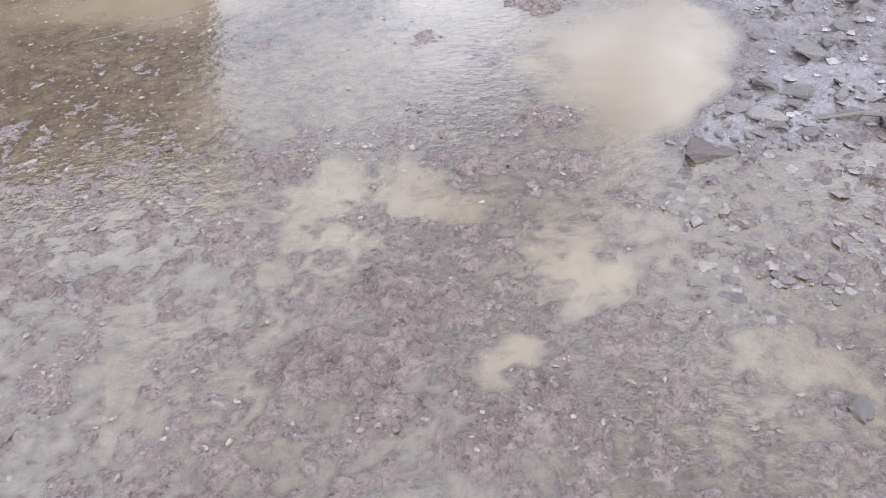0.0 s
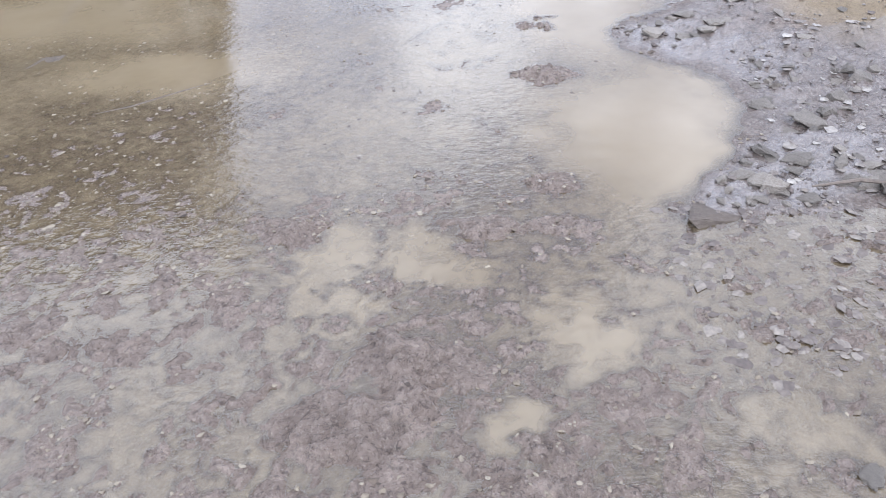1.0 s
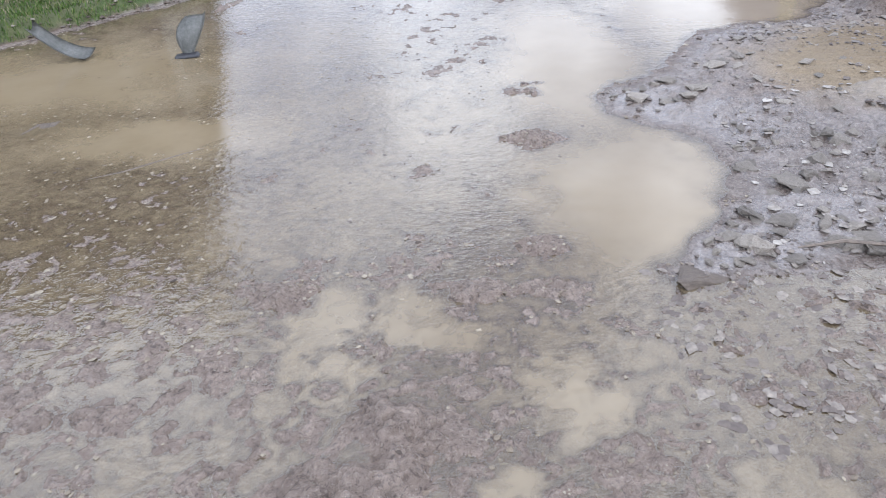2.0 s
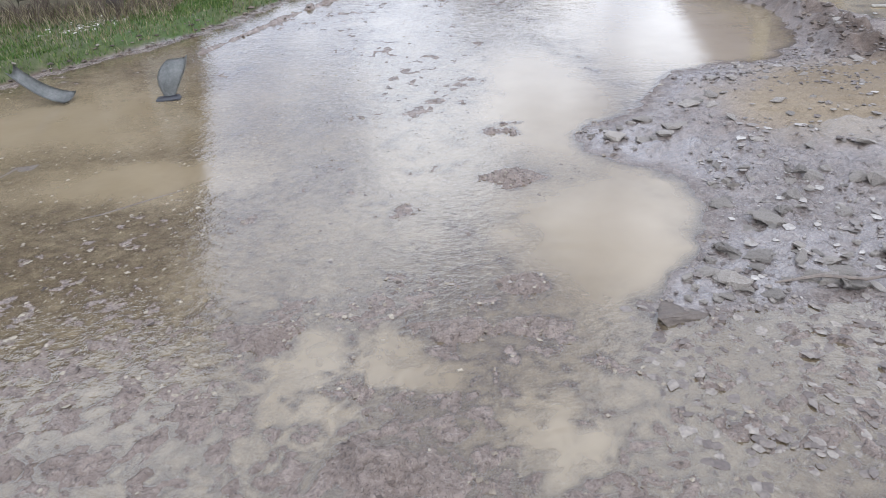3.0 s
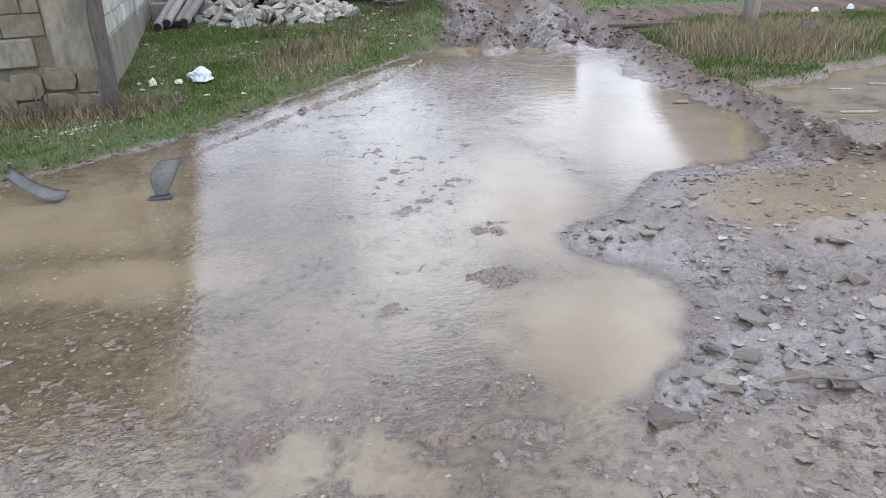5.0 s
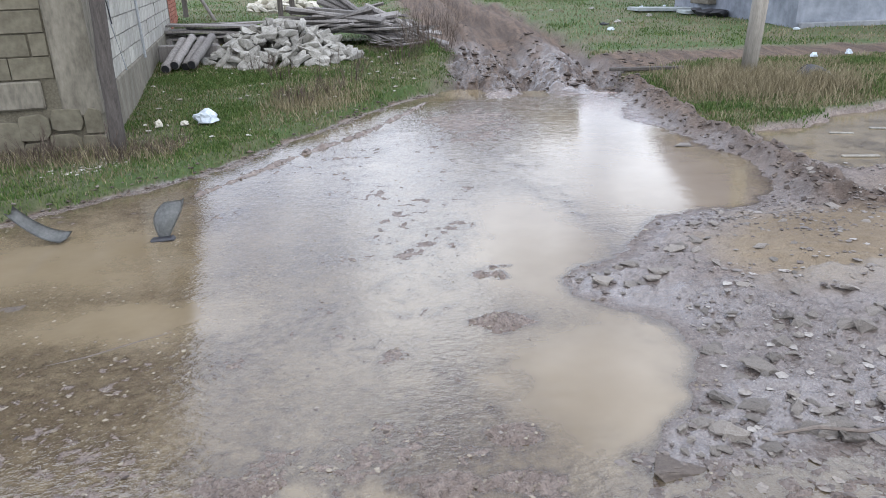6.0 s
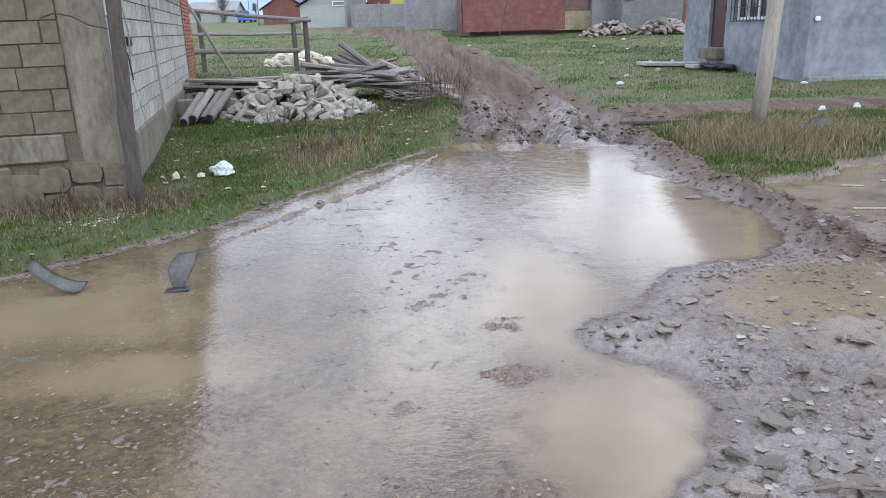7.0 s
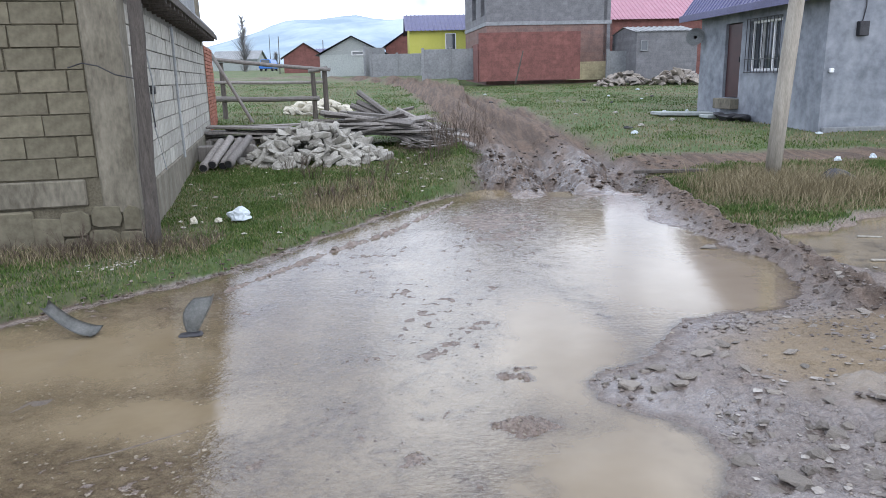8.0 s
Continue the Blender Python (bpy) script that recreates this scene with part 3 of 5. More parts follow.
def heights(x, y):
    """What terrain() gives, read from the sheet as it was built."""
    x, y = np.asarray(x, float), np.asarray(y, float)
    ix = np.clip(np.searchsorted(xs, x) - 1, 0, len(xs) - 2)
    iy = np.clip(np.searchsorted(ys, y) - 1, 0, len(ys) - 2)
    fx, fy = (x - xs[ix]) / (xs[ix + 1] - xs[ix]), (y - ys[iy]) / (ys[iy + 1] - ys[iy])
    out = []
    for a in LAYERS:
        out.append((a[iy, ix] * (1 - fx) + a[iy, ix + 1] * fx) * (1 - fy) + (a[iy + 1, ix] * (1 - fx) + a[iy + 1, ix + 1] * fx) * fy)
    return out


def height_at(x, y):
    return float(heights([x], [y])[0][0])


# puddle and pool share one level
wet_cells = ((g_sd > -0.2) | (g_sp > -0.3)) & (gz < 0.015)
wx = (xs > -9) & (xs < 10)
wy = (ys > -3) & (ys < 11)
sub = np.ix_(wy, wx)
silt = 1 - 0.92 * np.exp(-np.clip(-gz[sub], 0, 1) / 0.021)
me, used = sheet("puddle", xs[wx], ys[wy], np.zeros_like(gz[sub]), M_WATER, wet_cells[sub])
add_layer(me, "silt", silt, used)
water = tagged(new("puddle", me), "large shallow puddle of tan muddy water covering the lane", "puddle", kind="structure")
water.visible_shadow = False


# ---- left building ----
def in_frame(origin, turn):
    return pose(*origin, 0, 0, turn)


def lay_blocks(parent, m, length, z0, z1, course, block, mat, face, rnd, skip=None, name="block", depth=0.05):
    """Courses of separate blocks on the face of a wall; face: which way they stand out, as a function of place along, height."""
    shapes = {}
    row = 0
    z = z0
    while z + course * 0.6 < z1:
        s = -block * (0.5 if row % 2 else 0.0) - rnd.uniform(0, 0.08)
        while s < length:
            w = block * rnd.choice((0.92, 1.0, 1.0, 1.08))
            a, b = max(s, 0), min(s + w, length)
            if b - a > 0.06 and not (skip and skip((a + b) / 2, z)):
                key = round((b - a) / 0.03)
                if key not in shapes:
                    bm = box((max(key * 0.03 - 0.009, 0.04), depth, course - 0.009), (0, 0, -(course - 0.009) / 2), 0.006)
                    for v in bm.verts:
                        v.co += Vector((rnd.uniform(-1, 1), rnd.uniform(-1, 1), rnd.uniform(-1, 1))) * 0.003
                    me = bpy.data.meshes.new(name)
                    bm.to_mesh(me)
                    bm.free()
                    me.materials.append(mat)
                    shapes[key] = me
                ob = new(name, shapes[key])
                ob.parent = parent
                ob.matrix_local = m @ pose((a + b) / 2, face + rnd.uniform(-0.006, 0.005), z + course / 2, 0, rnd.uniform(-0.5, 0.5), rnd.uniform(-0.6, 0.6))
            s += w
        z += course
        row += 1


CORNER, SQUARE = (-2.97, 6.75, 0), 13.6
rnd = random.Random(3)
wall_front = tagged(part("wall_front", box((3.6, 0.33, 4.0), (-1.8, 0.185, -0.1)), M_MORTAR), "stained limestone block wall on a rubble footing", "wall", kind="structure")
wall_front.matrix_world = in_frame(CORNER, SQUARE)
wall_side = tagged(part("wall_side", box((0.3, 9.6, 2.55), (-0.17, 5.15, 0.05)), M_MORTAR_GREY), "long grey stone block wall of a barn", "wall", kind="structure")
wall_side.matrix_world = in_frame(CORNER, SQUARE)
column = tagged(part("concrete_column", box((0.35, 0.42, 3.6), (-0.145, 0.19, 0.42), 0.02), M_CONCRETE), "rain-streaked cast concrete column at the barn corner", "column", kind="structure")
column.matrix_world = in_frame(CORNER, SQUARE)
part("stub", box((0.13, 0.13, 0.5), (-0.07, 0.08, 4.0), 0.015), M_CONCRETE, column, "narrow concrete stub on top")
lower = part("render_band", box((3.1, 0.06, 0.26), (-2.0, 0.0, 0.52), 0.015), M_CONCRETE, wall_front, "smeared mortar band")
lower2 = part("render_band", box((2.6, 0.07, 0.40), (-2.25, -0.005, 0.10), 0.02), M_BLOCK, wall_front, "rough footing course")
plinth = part("plinth", box((0.07, 9.5, 0.62), (0.005, 5.2, 0.0), 0.02), M_CONCRETE, wall_side, "patchy render along the foot")
# footing stones broken out at the corner, set close with open joints
for x0, x1, z0, z1, cut in ((-1.02, -0.72, 0.08, 0.42, 0.05), (-0.71, -0.46, 0.22, 0.47, 0.07), (-0.72, -0.50, 0.02, 0.20, 0.04), (-0.45, -0.16, 0.30, 0.50, 0.06), (-0.48, -0.20, 0.03, 0.27, 0.08),
                            (-0.19, 0.02, 0.02, 0.24, 0.04), (-0.14, 0.02, 0.26, 0.50, 0.05), (-0.98, -0.74, -0.06, 0.06, 0.03)):
    bm = bmesh.new()
    outline = [(x0, z0 + cut * rnd.random()), (x0 + cut, z0), (x1 - cut * rnd.random(), z0), (x1, z0 + cut), (x1, z1 - cut * rnd.random()), (x1 - cut, z1), (x0 + cut * rnd.random(), z1), (x0, z1 - cut)]
    outline = [(x + rnd.uniform(-0.012, 0.012), z + rnd.uniform(-0.012, 0.012)) for x, z in outline]
    face = bm.faces.new([bm.verts.new((x, 0, z)) for x, z in outline])
    out = bmesh.ops.extrude_face_region(bm, geom=[face])
    bmesh.ops.translate(bm, verts=[v for v in out["geom"] if isinstance(v, bmesh.types.BMVert)], vec=(0, -0.10, 0))
    bmesh.ops.recalc_face_normals(bm, faces=bm.faces[:])
    bmesh.ops.bevel(bm, geom=bm.edges[:], offset=0.007, segments=1, affect="EDGES")
    ob = part("footing_stone", bm, M_BLOCK, wall_front)
    ob.matrix_local = pose(0, 0.06 + rnd.uniform(-0.012, 0.012), 0)
# barn's eaves, roof sheet and end pillar
eave = tagged(empty("barn_roof", CORNER, SQUARE), "low barn roof of grey sheets on dark rafters", "roof")
part("eave_beam", box((0.10, 9.8, 0.14), (0.05, 5.2, 2.62), 0.01), M_WOOD, eave, "dark wooden eave beam")
for i in range(22):
    part("rafter_end", box((0.42, 0.09, 0.10), (0.10, 0.6 + i * 0.43, 2.55), 0.006), M_POST, eave)
part("fascia", box((0.03, 9.9, 0.10), (0.33, 5.2, 2.60), 0.004), M_POST, eave, "weathered brown fascia board")
roof_bm = bmesh.new()
for i in range(40):
    box((3.4, 0.26, 0.05), (-1.4, 0.35 + i * 0.25, 2.72 + (0.02 if i % 2 else 0)), 0.01, None, roof_bm)
part("sheet", roof_bm, M_GREY_ROOF, eave, "corrugated grey roof sheets")
for i in range(5):
    part("parapet_sheet", box((0.05, 1.6, 0.75 - 0.03 * i), (-0.06, 2.4 + i * 1.62, 2.8), 0.01), M_GREY_ROOF, eave, "upright grey metal sheet")
pillar = tagged(part("end_pillar", box((0.26, 0.5, 3.45), (-0.13, 10.25, 0.1), 0.02), M_CONCRETE), "grey concrete pillar at the end of the barn", "pillar", kind="structure")
pillar.matrix_world = in_frame(CORNER, SQUARE)
brick_end = tagged(part("wall_brick", box((0.26, 2.6, 2.35), (-0.17, 11.8, 0.2)), M_MORTAR_GREY), "narrow stretch of red brick wall", "wall", kind="structure")
brick_end.matrix_world = in_frame(CORNER, SQUARE)


# ---- posts, logs and fence ----
def rough_post(name, p0, p1, r0, r1, mat, label, category, seed, group="", sides=10):
    q = random.Random(seed)
    n = 14
    a, b = Vector(p0), Vector(p1)
    pts = [a.lerp(b, i / n) + Vector((q.uniform(-1, 1), q.uniform(-1, 1), 0)) * r0 * 0.09 for i in range(n + 1)]
    rad = [(r0 + (r1 - r0) * i / n) * q.uniform(0.93, 1.07) for i in range(n + 1)]
    return tagged(part(name, tube(pts, rad, sides, True, None, 0.05, q), mat, None, "", True), label, category, group)


rough_post("wooden_post", (-2.77, 6.52, 0.0), (-2.58, 6.50, 4.2), 0.072, 0.055, M_POST, "rough dark brown wooden post beside the barn corner", "post", 5)
wire = tagged(part("loose_wire", tube([(-3.35, 6.5, 1.83), (-3.2, 6.47, 1.87), (-3.05, 6.46, 1.84), (-2.9, 6.45, 1.76), (-2.78, 6.6, 1.72), (-2.72, 6.75, 1.5), (-2.76, 6.9, 1.25)],
                                  [0.006] * 7, 5), M_BLACK), "thin black wire wound round the post", "wire")
cable = tagged(part("wall_cable", tube([(-3.1, 7.75, 2.5), (-3.14, 7.8, 2.1), (-3.12, 7.86, 1.7), (-3.17, 7.9, 1.2), (-3.12, 7.98, 0.7)], [0.009] * 5, 5), M_GREY_ROOF), "grey cable hanging down the barn wall", "cable")
cable2 = tagged(part("wall_pipe", tube([(-3.73, 10.3, 2.45), (-3.74, 10.3, 1.5), (-3.73, 10.3, 0.6)], [0.02] * 3, 6), M_GREY_ROOF), "thin grey pipe on the barn wall", "pipe")
socket_box = tagged(part("junction_box", box((0.07, 0.12, 0.10), (0.04, 1.55, 1.55), 0.01), M_BLACK), "small dark junction box on the barn wall", "box")
socket_box.matrix_world = in_frame(CORNER, SQUARE)

for i in range(4):
    x = -3.80 + i * 0.135
    g = height_at(x, 11.4)
    q = random.Random(60 + i)
    foot, head = Vector((x, 11.3 + q.uniform(-0.12, 0.12), g + 0.08 + 0.05 * (i % 2))), Vector((x - 0.05 + 0.03 * i, 12.5, g + 0.40 + 0.05 * (i % 2)))
    log = rough_post("log", foot, head, 0.074, 0.066, M_WOOD, "grey weathered log with a dark end, against the barn", "log", 60 + i, "logs by the wall")
    away = (head - foot).normalized()
    # a thin black disc covers the near end
    part("cut_end", tube([foot - away * 0.006, foot + away * 0.01], [0.06, 0.062], 10, True, None, 0.08, q), M_BLACK, log, "black disc over the log's end")
sleeper = tagged(part("sleeper", box((1.0, 0.2, 0.30), (-3.75, 12.45, height_at(-3.75, 12.45) - 0.02), 0.02), M_WOOD), "grey timber sleeper propping up the logs", "timber")


def fence():
    f = tagged(empty("paddock_fence", (0, 0, 0)), "paddock fence of weathered poles, leaning and patched", "fence")
    g = 0.55
    for x, y, top, r in ((-3.50, 20.2, 1.86, 0.07), (-3.19, 20.3, 2.02, 0.075), (-6.1, 20.4, 2.2, 0.07)):
        q = random.Random(int(x * 100))
        part("post", tube([(x, y, g - 0.2), (x + 0.01, y, 1.2), (x, y, top)], [r, r * 0.95, r * 0.9], 9, True, None, 0.06, q), M_POST, f)
    for p0, p1, r in (((-6.35, 20.3, 2.30), (-3.0, 20.2, 1.93), 0.055), ((-6.3, 20.35, 1.66), (-3.2, 20.3, 1.60), 0.045), ((-6.3, 20.35, 1.20), (-3.35, 20.15, 1.16), 0.075),
                      ((-3.6, 20.1, 1.90), (-3.1, 20.3, 2.0), 0.05)):
        q = random.Random(int(p0[2] * 100))
        part("rail", tube([p0, tuple((a + b) / 2 - (0.02 if k == 2 else 0) for k, (a, b) in enumerate(zip(p0, p1))), p1], [r, r * 0.95, r * 0.85], 8, True, None, 0.06, q), M_WOOD, f)
    part("brace", tube([(-6.2, 19.9, 2.45), (-5.0, 19.2, 0.55)], [0.045, 0.045], 8), M_WOOD, f, "long diagonal prop")
    return f


fence()


# ---- heaps ----
STONES = [stone_mesh("stone", 10 + i, M_STONE, 0.75) for i in range(9)]
DULL = [stone_mesh("stone", 20 + i, M_MUDSTONE, 0.6) for i in range(5)]
PALE = [stone_mesh("stone", 40 + i, M_STONE_PALE, 0.75) for i in range(6)]


def heap(name, label, cx, cy, rx, ry, top, n, sizes, meshes, seed, piece="stone"):
    q = random.Random(seed)
    base = tagged(empty(name, (cx, cy, height_at(cx, cy))), label, "rubble pile")
    ang = 0
    for i in range(n):
        f = (i + 0.5) / n
        r = math.sqrt(f) * 1.02
        ang += 2.39996
        x, y = cx + rx * r * math.cos(ang), cy + ry * r * math.sin(ang)
        z = height_at(x, y) + top * max(0.0, 1 - r ** 1.5) * q.uniform(0.75, 1.05)
        s = q.uniform(*sizes)
        ob = new(piece, q.choice(meshes))
        ob.parent = base
        ob.matrix_parent_inverse = base.matrix_world.inverted()
        ob.matrix_world = pose(x, y, z + s * 0.12, q.uniform(-50, 50), q.uniform(-40, 40), q.uniform(0, 360)) @ Matrix.Diagonal((s, s * q.uniform(0.7, 1.0), s * q.uniform(0.7, 1.0), 1))
    return base


heap("rubble_pile", "heap of broken pale limestone blocks on the grass", -2.2, 12.5, 1.25, 0.95, 0.60, 230, (0.15, 0.33), STONES, 7)
heap("stone_heap", "small heap of pale yellow stones behind the fence", -3.75, 21.9, 1.0, 0.7, 0.35, 70, (0.2, 0.36), PALE, 8)
heap("far_rubble", "grey heap of rubble before a shed", 9.5, 37.5, 1.4, 0.8, 0.65, 90, (0.2, 0.42), DULL, 9)
heap("far_slabs", "heap of broken concrete slabs by a shed", 12.1, 36.5, 1.5, 0.8, 0.6, 55, (0.3, 0.7), DULL, 11)


def plank_pile():
    base = tagged(empty("plank_pile", (-1.3, 14.3, height_at(-1.3, 14.3))), "tumbled pile of grey weathered planks and poles", "timber pile")
    q = random.Random(21)
    inv = base.matrix_world.inverted()
    for i in range(64):
        ln, w, th = q.uniform(1.1, 2.4), q.uniform(0.09, 0.2), q.uniform(0.025, 0.05)
        x, y = q.gauss(-1.25, 0.55), q.uniform(13.5, 15.0)
        k = max(0, 1 - abs(x + 1.2) / 1.5)
        z = height_at(x, y) + 0.06 + 0.62 * k * q.uniform(0.3, 1.0)
        tilt = (x + 1.2) * 13 + q.uniform(-8, 8)
        ob = part("plank", box((ln, w, th), (0, 0, -th / 2), 0.004), M_WOOD, base)
        ob.matrix_parent_inverse = inv
        ob.matrix_world = pose(x, y, z, q.uniform(-25, 25), tilt, q.gauss(-8, 26))
    for i in range(9):
        ln = q.uniform(1.4, 2.4)
        x, y = q.uniform(-1.6, 0.0), q.uniform(13.2, 14.4)
        ob = part("pole", tube([(-ln / 2, 0, 0), (0, 0, 0.02), (ln / 2, 0, 0)], [0.06, 0.055, 0.045], 7, True, None, 0.06, q), M_WOOD, base)
        ob.matrix_parent_inverse = inv
        ob.matrix_world = pose(x, y, height_at(x, y) + q.uniform(0.15, 0.55), 0, 14 + q.uniform(-8, 14), q.uniform(-60, -20))
    for i in range(26):
        ln = q.uniform(0.4, 0.9)
        x, y = q.uniform(-0.5, 0.25), q.uniform(12.7, 14.2)
        ob = part("slat", box((ln, q.uniform(0.03, 0.08), 0.02), (0, 0, 0), 0.003), M_WOOD, base)
        ob.matrix_parent_inverse = inv
        ob.matrix_world = pose(x, y, height_at(x, y) + q.uniform(0.03, 0.28), q.uniform(-20, 20), q.uniform(-10, 25), q.uniform(-70, 40))
    return base


plank_pile()


def board_stack():
    base = tagged(empty("board_stack", (-3.9, 15.3, height_at(-3.9, 15.3))), "low stack of grey boards against the barn end", "timber pile")
    q = random.Random(31)
    for i in range(12):
        ob = part("board", box((q.uniform(1.6, 2.3), 0.22, 0.04), (0, 0, 0), 0.004), M_WOOD, base)
        ob.matrix_local = pose(q.uniform(-0.2, 0.2), -0.5 + (i % 4) * 0.27, 0.12 + 0.1 * (i // 4) + q.uniform(0, 0.02), q.uniform(-3, 3), q.uniform(-3, 3), q.uniform(-6, 6))
    for i in range(3):
        part("bearer", box((0.14, 1.3, 0.16), (-0.9 + i * 0.9, 0, -0.04), 0.01), M_WOOD, base)
    return base


board_stack()


# ---- house beyond the right bank ----
def metal_roof(bm, x0, x1, y0, y1, z0, z1, pitch=0.2):
    """Ribbed sheet from the eave (x0, z0) up to (x1, z1), ribs running up the slope."""
    n = int((y1 - y0) / pitch)
    for i in range(n):
        ya, yb = y0 + i * pitch, y0 + (i + 1) * pitch
        prof = [(ya, 0), (ya + pitch * 0.6, 0), (ya + pitch * 0.7, 0.035), (ya + pitch * 0.9, 0.035), (yb, 0)]
        for (a, ha), (b, hb) in zip(prof, prof[1:]):
            bm.faces.new([bm.verts.new(v) for v in ((x0, a, z0 + ha), (x1, a, z1 + ha), (x1, b, z1 + hb), (x0, b, z0 + hb))])
    return bm


def wall_with_holes(bm, length, height, thick, holes, z0=0.0):
    """A wall along y from 0 to length, outer face at x = 0, with openings (y0, y1, z0, z1) cut through."""
    cy = sorted({0, length, *[h[0] for h in holes], *[h[1] for h in holes]})
    cz = sorted({z0, height, *[h[2] for h in holes], *[h[3] for h in holes]})
    for ya, yb in zip(cy, cy[1:]):
        for za, zb in zip(cz, cz[1:]):
            if not any(h[0] < (ya + yb) / 2 < h[1] and h[2] < (za + zb) / 2 < h[3] for h in holes):
                box((thick, yb - ya, zb - za), (thick / 2, (ya + yb) / 2, za), 0, None, bm)
    bmesh.ops.remove_doubles(bm, verts=bm.verts[:], dist=0.001)
    return bm


def plastered_house():
    h = tagged(empty("plastered_house", (8.27, 15.4, 0.0), 5.8), "single-storey house in patchy grey plaster with a blue metal roof", "house")
    door, win = (3.57, 4.43, 0.93, 2.86), (1.72, 3.18, 1.62, 2.84)
    part("wall", wall_with_holes(bmesh.new(), 5.9, 3.15, 0.35, [door, win], -0.2), M_PLASTER, h, "patchy grey-blue plastered wall")
    part("wall", box((8.3, 0.35, 3.35), (4.5, 0.175, -0.2)), M_PLASTER, h, "patchy grey-blue plastered wall")
    part("wall", box((8.0, 0.35, 3.35), (4.35, 5.72, -0.2)), M_PLASTER, h)
    part("wall", box((0.35, 5.2, 3.35), (8.475, 2.95, -0.2)), M_PLASTER, h)
    part("plinth", box((8.6, 0.12, 0.40), (4.35, -0.055, 0.0), 0.02), M_FENCEGREY, h, "pale concrete plinth")
    part("ceiling_slab", box((8.6, 5.9, 0.1), (4.3, 2.95, 3.16)), M_FENCEGREY, h)
    roof = part("roof", metal_roof(bmesh.new(), -0.45, 4.3, -0.5, 6.4, 3.18, 9.8), M_BLUE_ROOF, h, "ribbed dark blue metal roof")
    part("roof", metal_roof(bmesh.new(), 9.05, 4.3, -0.5, 6.4, 3.18, 9.8), M_BLUE_ROOF, h, "ribbed dark blue metal roof")
    part("fascia", box((0.04, 6.9, 0.18), (-0.46, 2.95, 3.04), 0.004), M_BLUE_ROOF, h, "blue eave fascia")
    part("soffit", box((0.5, 6.9, 0.03), (-0.2, 2.95, 3.10)), M_FENCEGREY, h)
    for y in (0.02, 5.85):
        gable = bmesh.new()
        tri = [gable.verts.new((x, y, z)) for x, z in ((0, 3.26), (8.6, 3.26), (4.3, 9.65))]
        gable.faces.new(tri)
        part("gable", gable, M_PLASTER, h)
    d = part("door", box((0.06, 0.82, 1.90), (0.10, 4.0, 0.94), 0.008), M_DOOR, h, "dark brown metal door")
    part("door_frame", box((0.08, 0.04, 1.95), (0.08, 3.585, 0.93), 0.004), M_FENCEGREY, d)
    part("door_handle", box((0.05, 0.03, 0.14), (0.045, 3.68, 1.85), 0.008), M_BLACK, d, "black handle")
    part("doorstep", box((0.25, 1.0, 0.28), (-0.10, 4.0, 0.64), 0.02), M_CONCRETE, h, "stained concrete doorstep")
    w = part("window", box((0.02, 1.42, 1.18), (0.16, 2.45, 1.64)), M_GLASS, h, "white plastic window with a dark grille")
    for y in (1.745, 2.2, 2.72, 3.155):
        part("frame", box((0.07, 0.06, 1.2), (0.12, y, 1.63), 0.006), M_WHITE, w, "white frame")
    for z in (1.62, 2.78):
        part("frame", box((0.07, 1.46, 0.06), (0.118, 2.45, z), 0.006), M_WHITE, w, "white frame")
    part("curtain", box((0.01, 0.42, 1.1), (0.20, 2.95, 1.67)), M_WHITE, w, "pale curtain")
    g = part("grille", box((0.012, 1.62, 0.02), (-0.06, 2.45, 1.58)), M_BLACK, w, "black iron grille")
    for z in (1.9, 2.88):
        part("bar", box((0.012, 1.62, 0.016), (-0.06, 2.45, z)), M_BLACK, g)
    for i in range(11):
        part("bar", box((0.014, 0.014, 1.32), (-0.06, 1.68 + i * 0.154, 1.57)), M_BLACK, g)
    bracket = part("meter_box", box((0.22, 0.12, 0.3), (0.75, -0.06, 2.3), 0.01), M_BLACK, h, "black electricity meter box")
    part("cable", tube([(0.75, -0.02, 2.6), (0.80, -0.03, 2.9), (0.78, -0.03, 3.2)], [0.012] * 3, 5), M_BLACK, bracket)
    part("wall_lamp", box((0.1, 0.08, 0.1), (0.15, -0.04, 1.55), 0.02), M_WHITE, h, "small white fitting")
    # satellite dish on the far corner
    dish = bmesh.new()
    rings = []
    for i in range(5):
        r = 0.07 + 0.08 * i
        rings.append([dish.verts.new((r * math.cos(a * math.pi / 9), r * math.sin(a * math.pi / 9), 0.35 * r * r)) for a in range(18)])
    for a, b in zip(rings, rings[1:]):
        for k in range(18):
            dish.faces.new((a[k], a[(k + 1) % 18], b[(k + 1) % 18], b[k]))
    dish.faces.new(rings[0])
    bmesh.ops.solidify(dish, geom=dish.faces[:], thickness=0.012)
    dob = part("satellite_dish", dish, M_GREY_ROOF, h, "grey satellite dish", True)
    dob.matrix_local = pose(-0.25, 5.75, 2.6, 70, 0, -40) @ Matrix.Diagonal((0.68, 0.68, 0.68, 1))
    part("dish_arm", tube([(0, 5.8, 2.5), (-0.18, 5.78, 2.42), (-0.28, 5.76, 2.52)], [0.02] * 3, 6), M_GREY_ROOF, h)
    return h


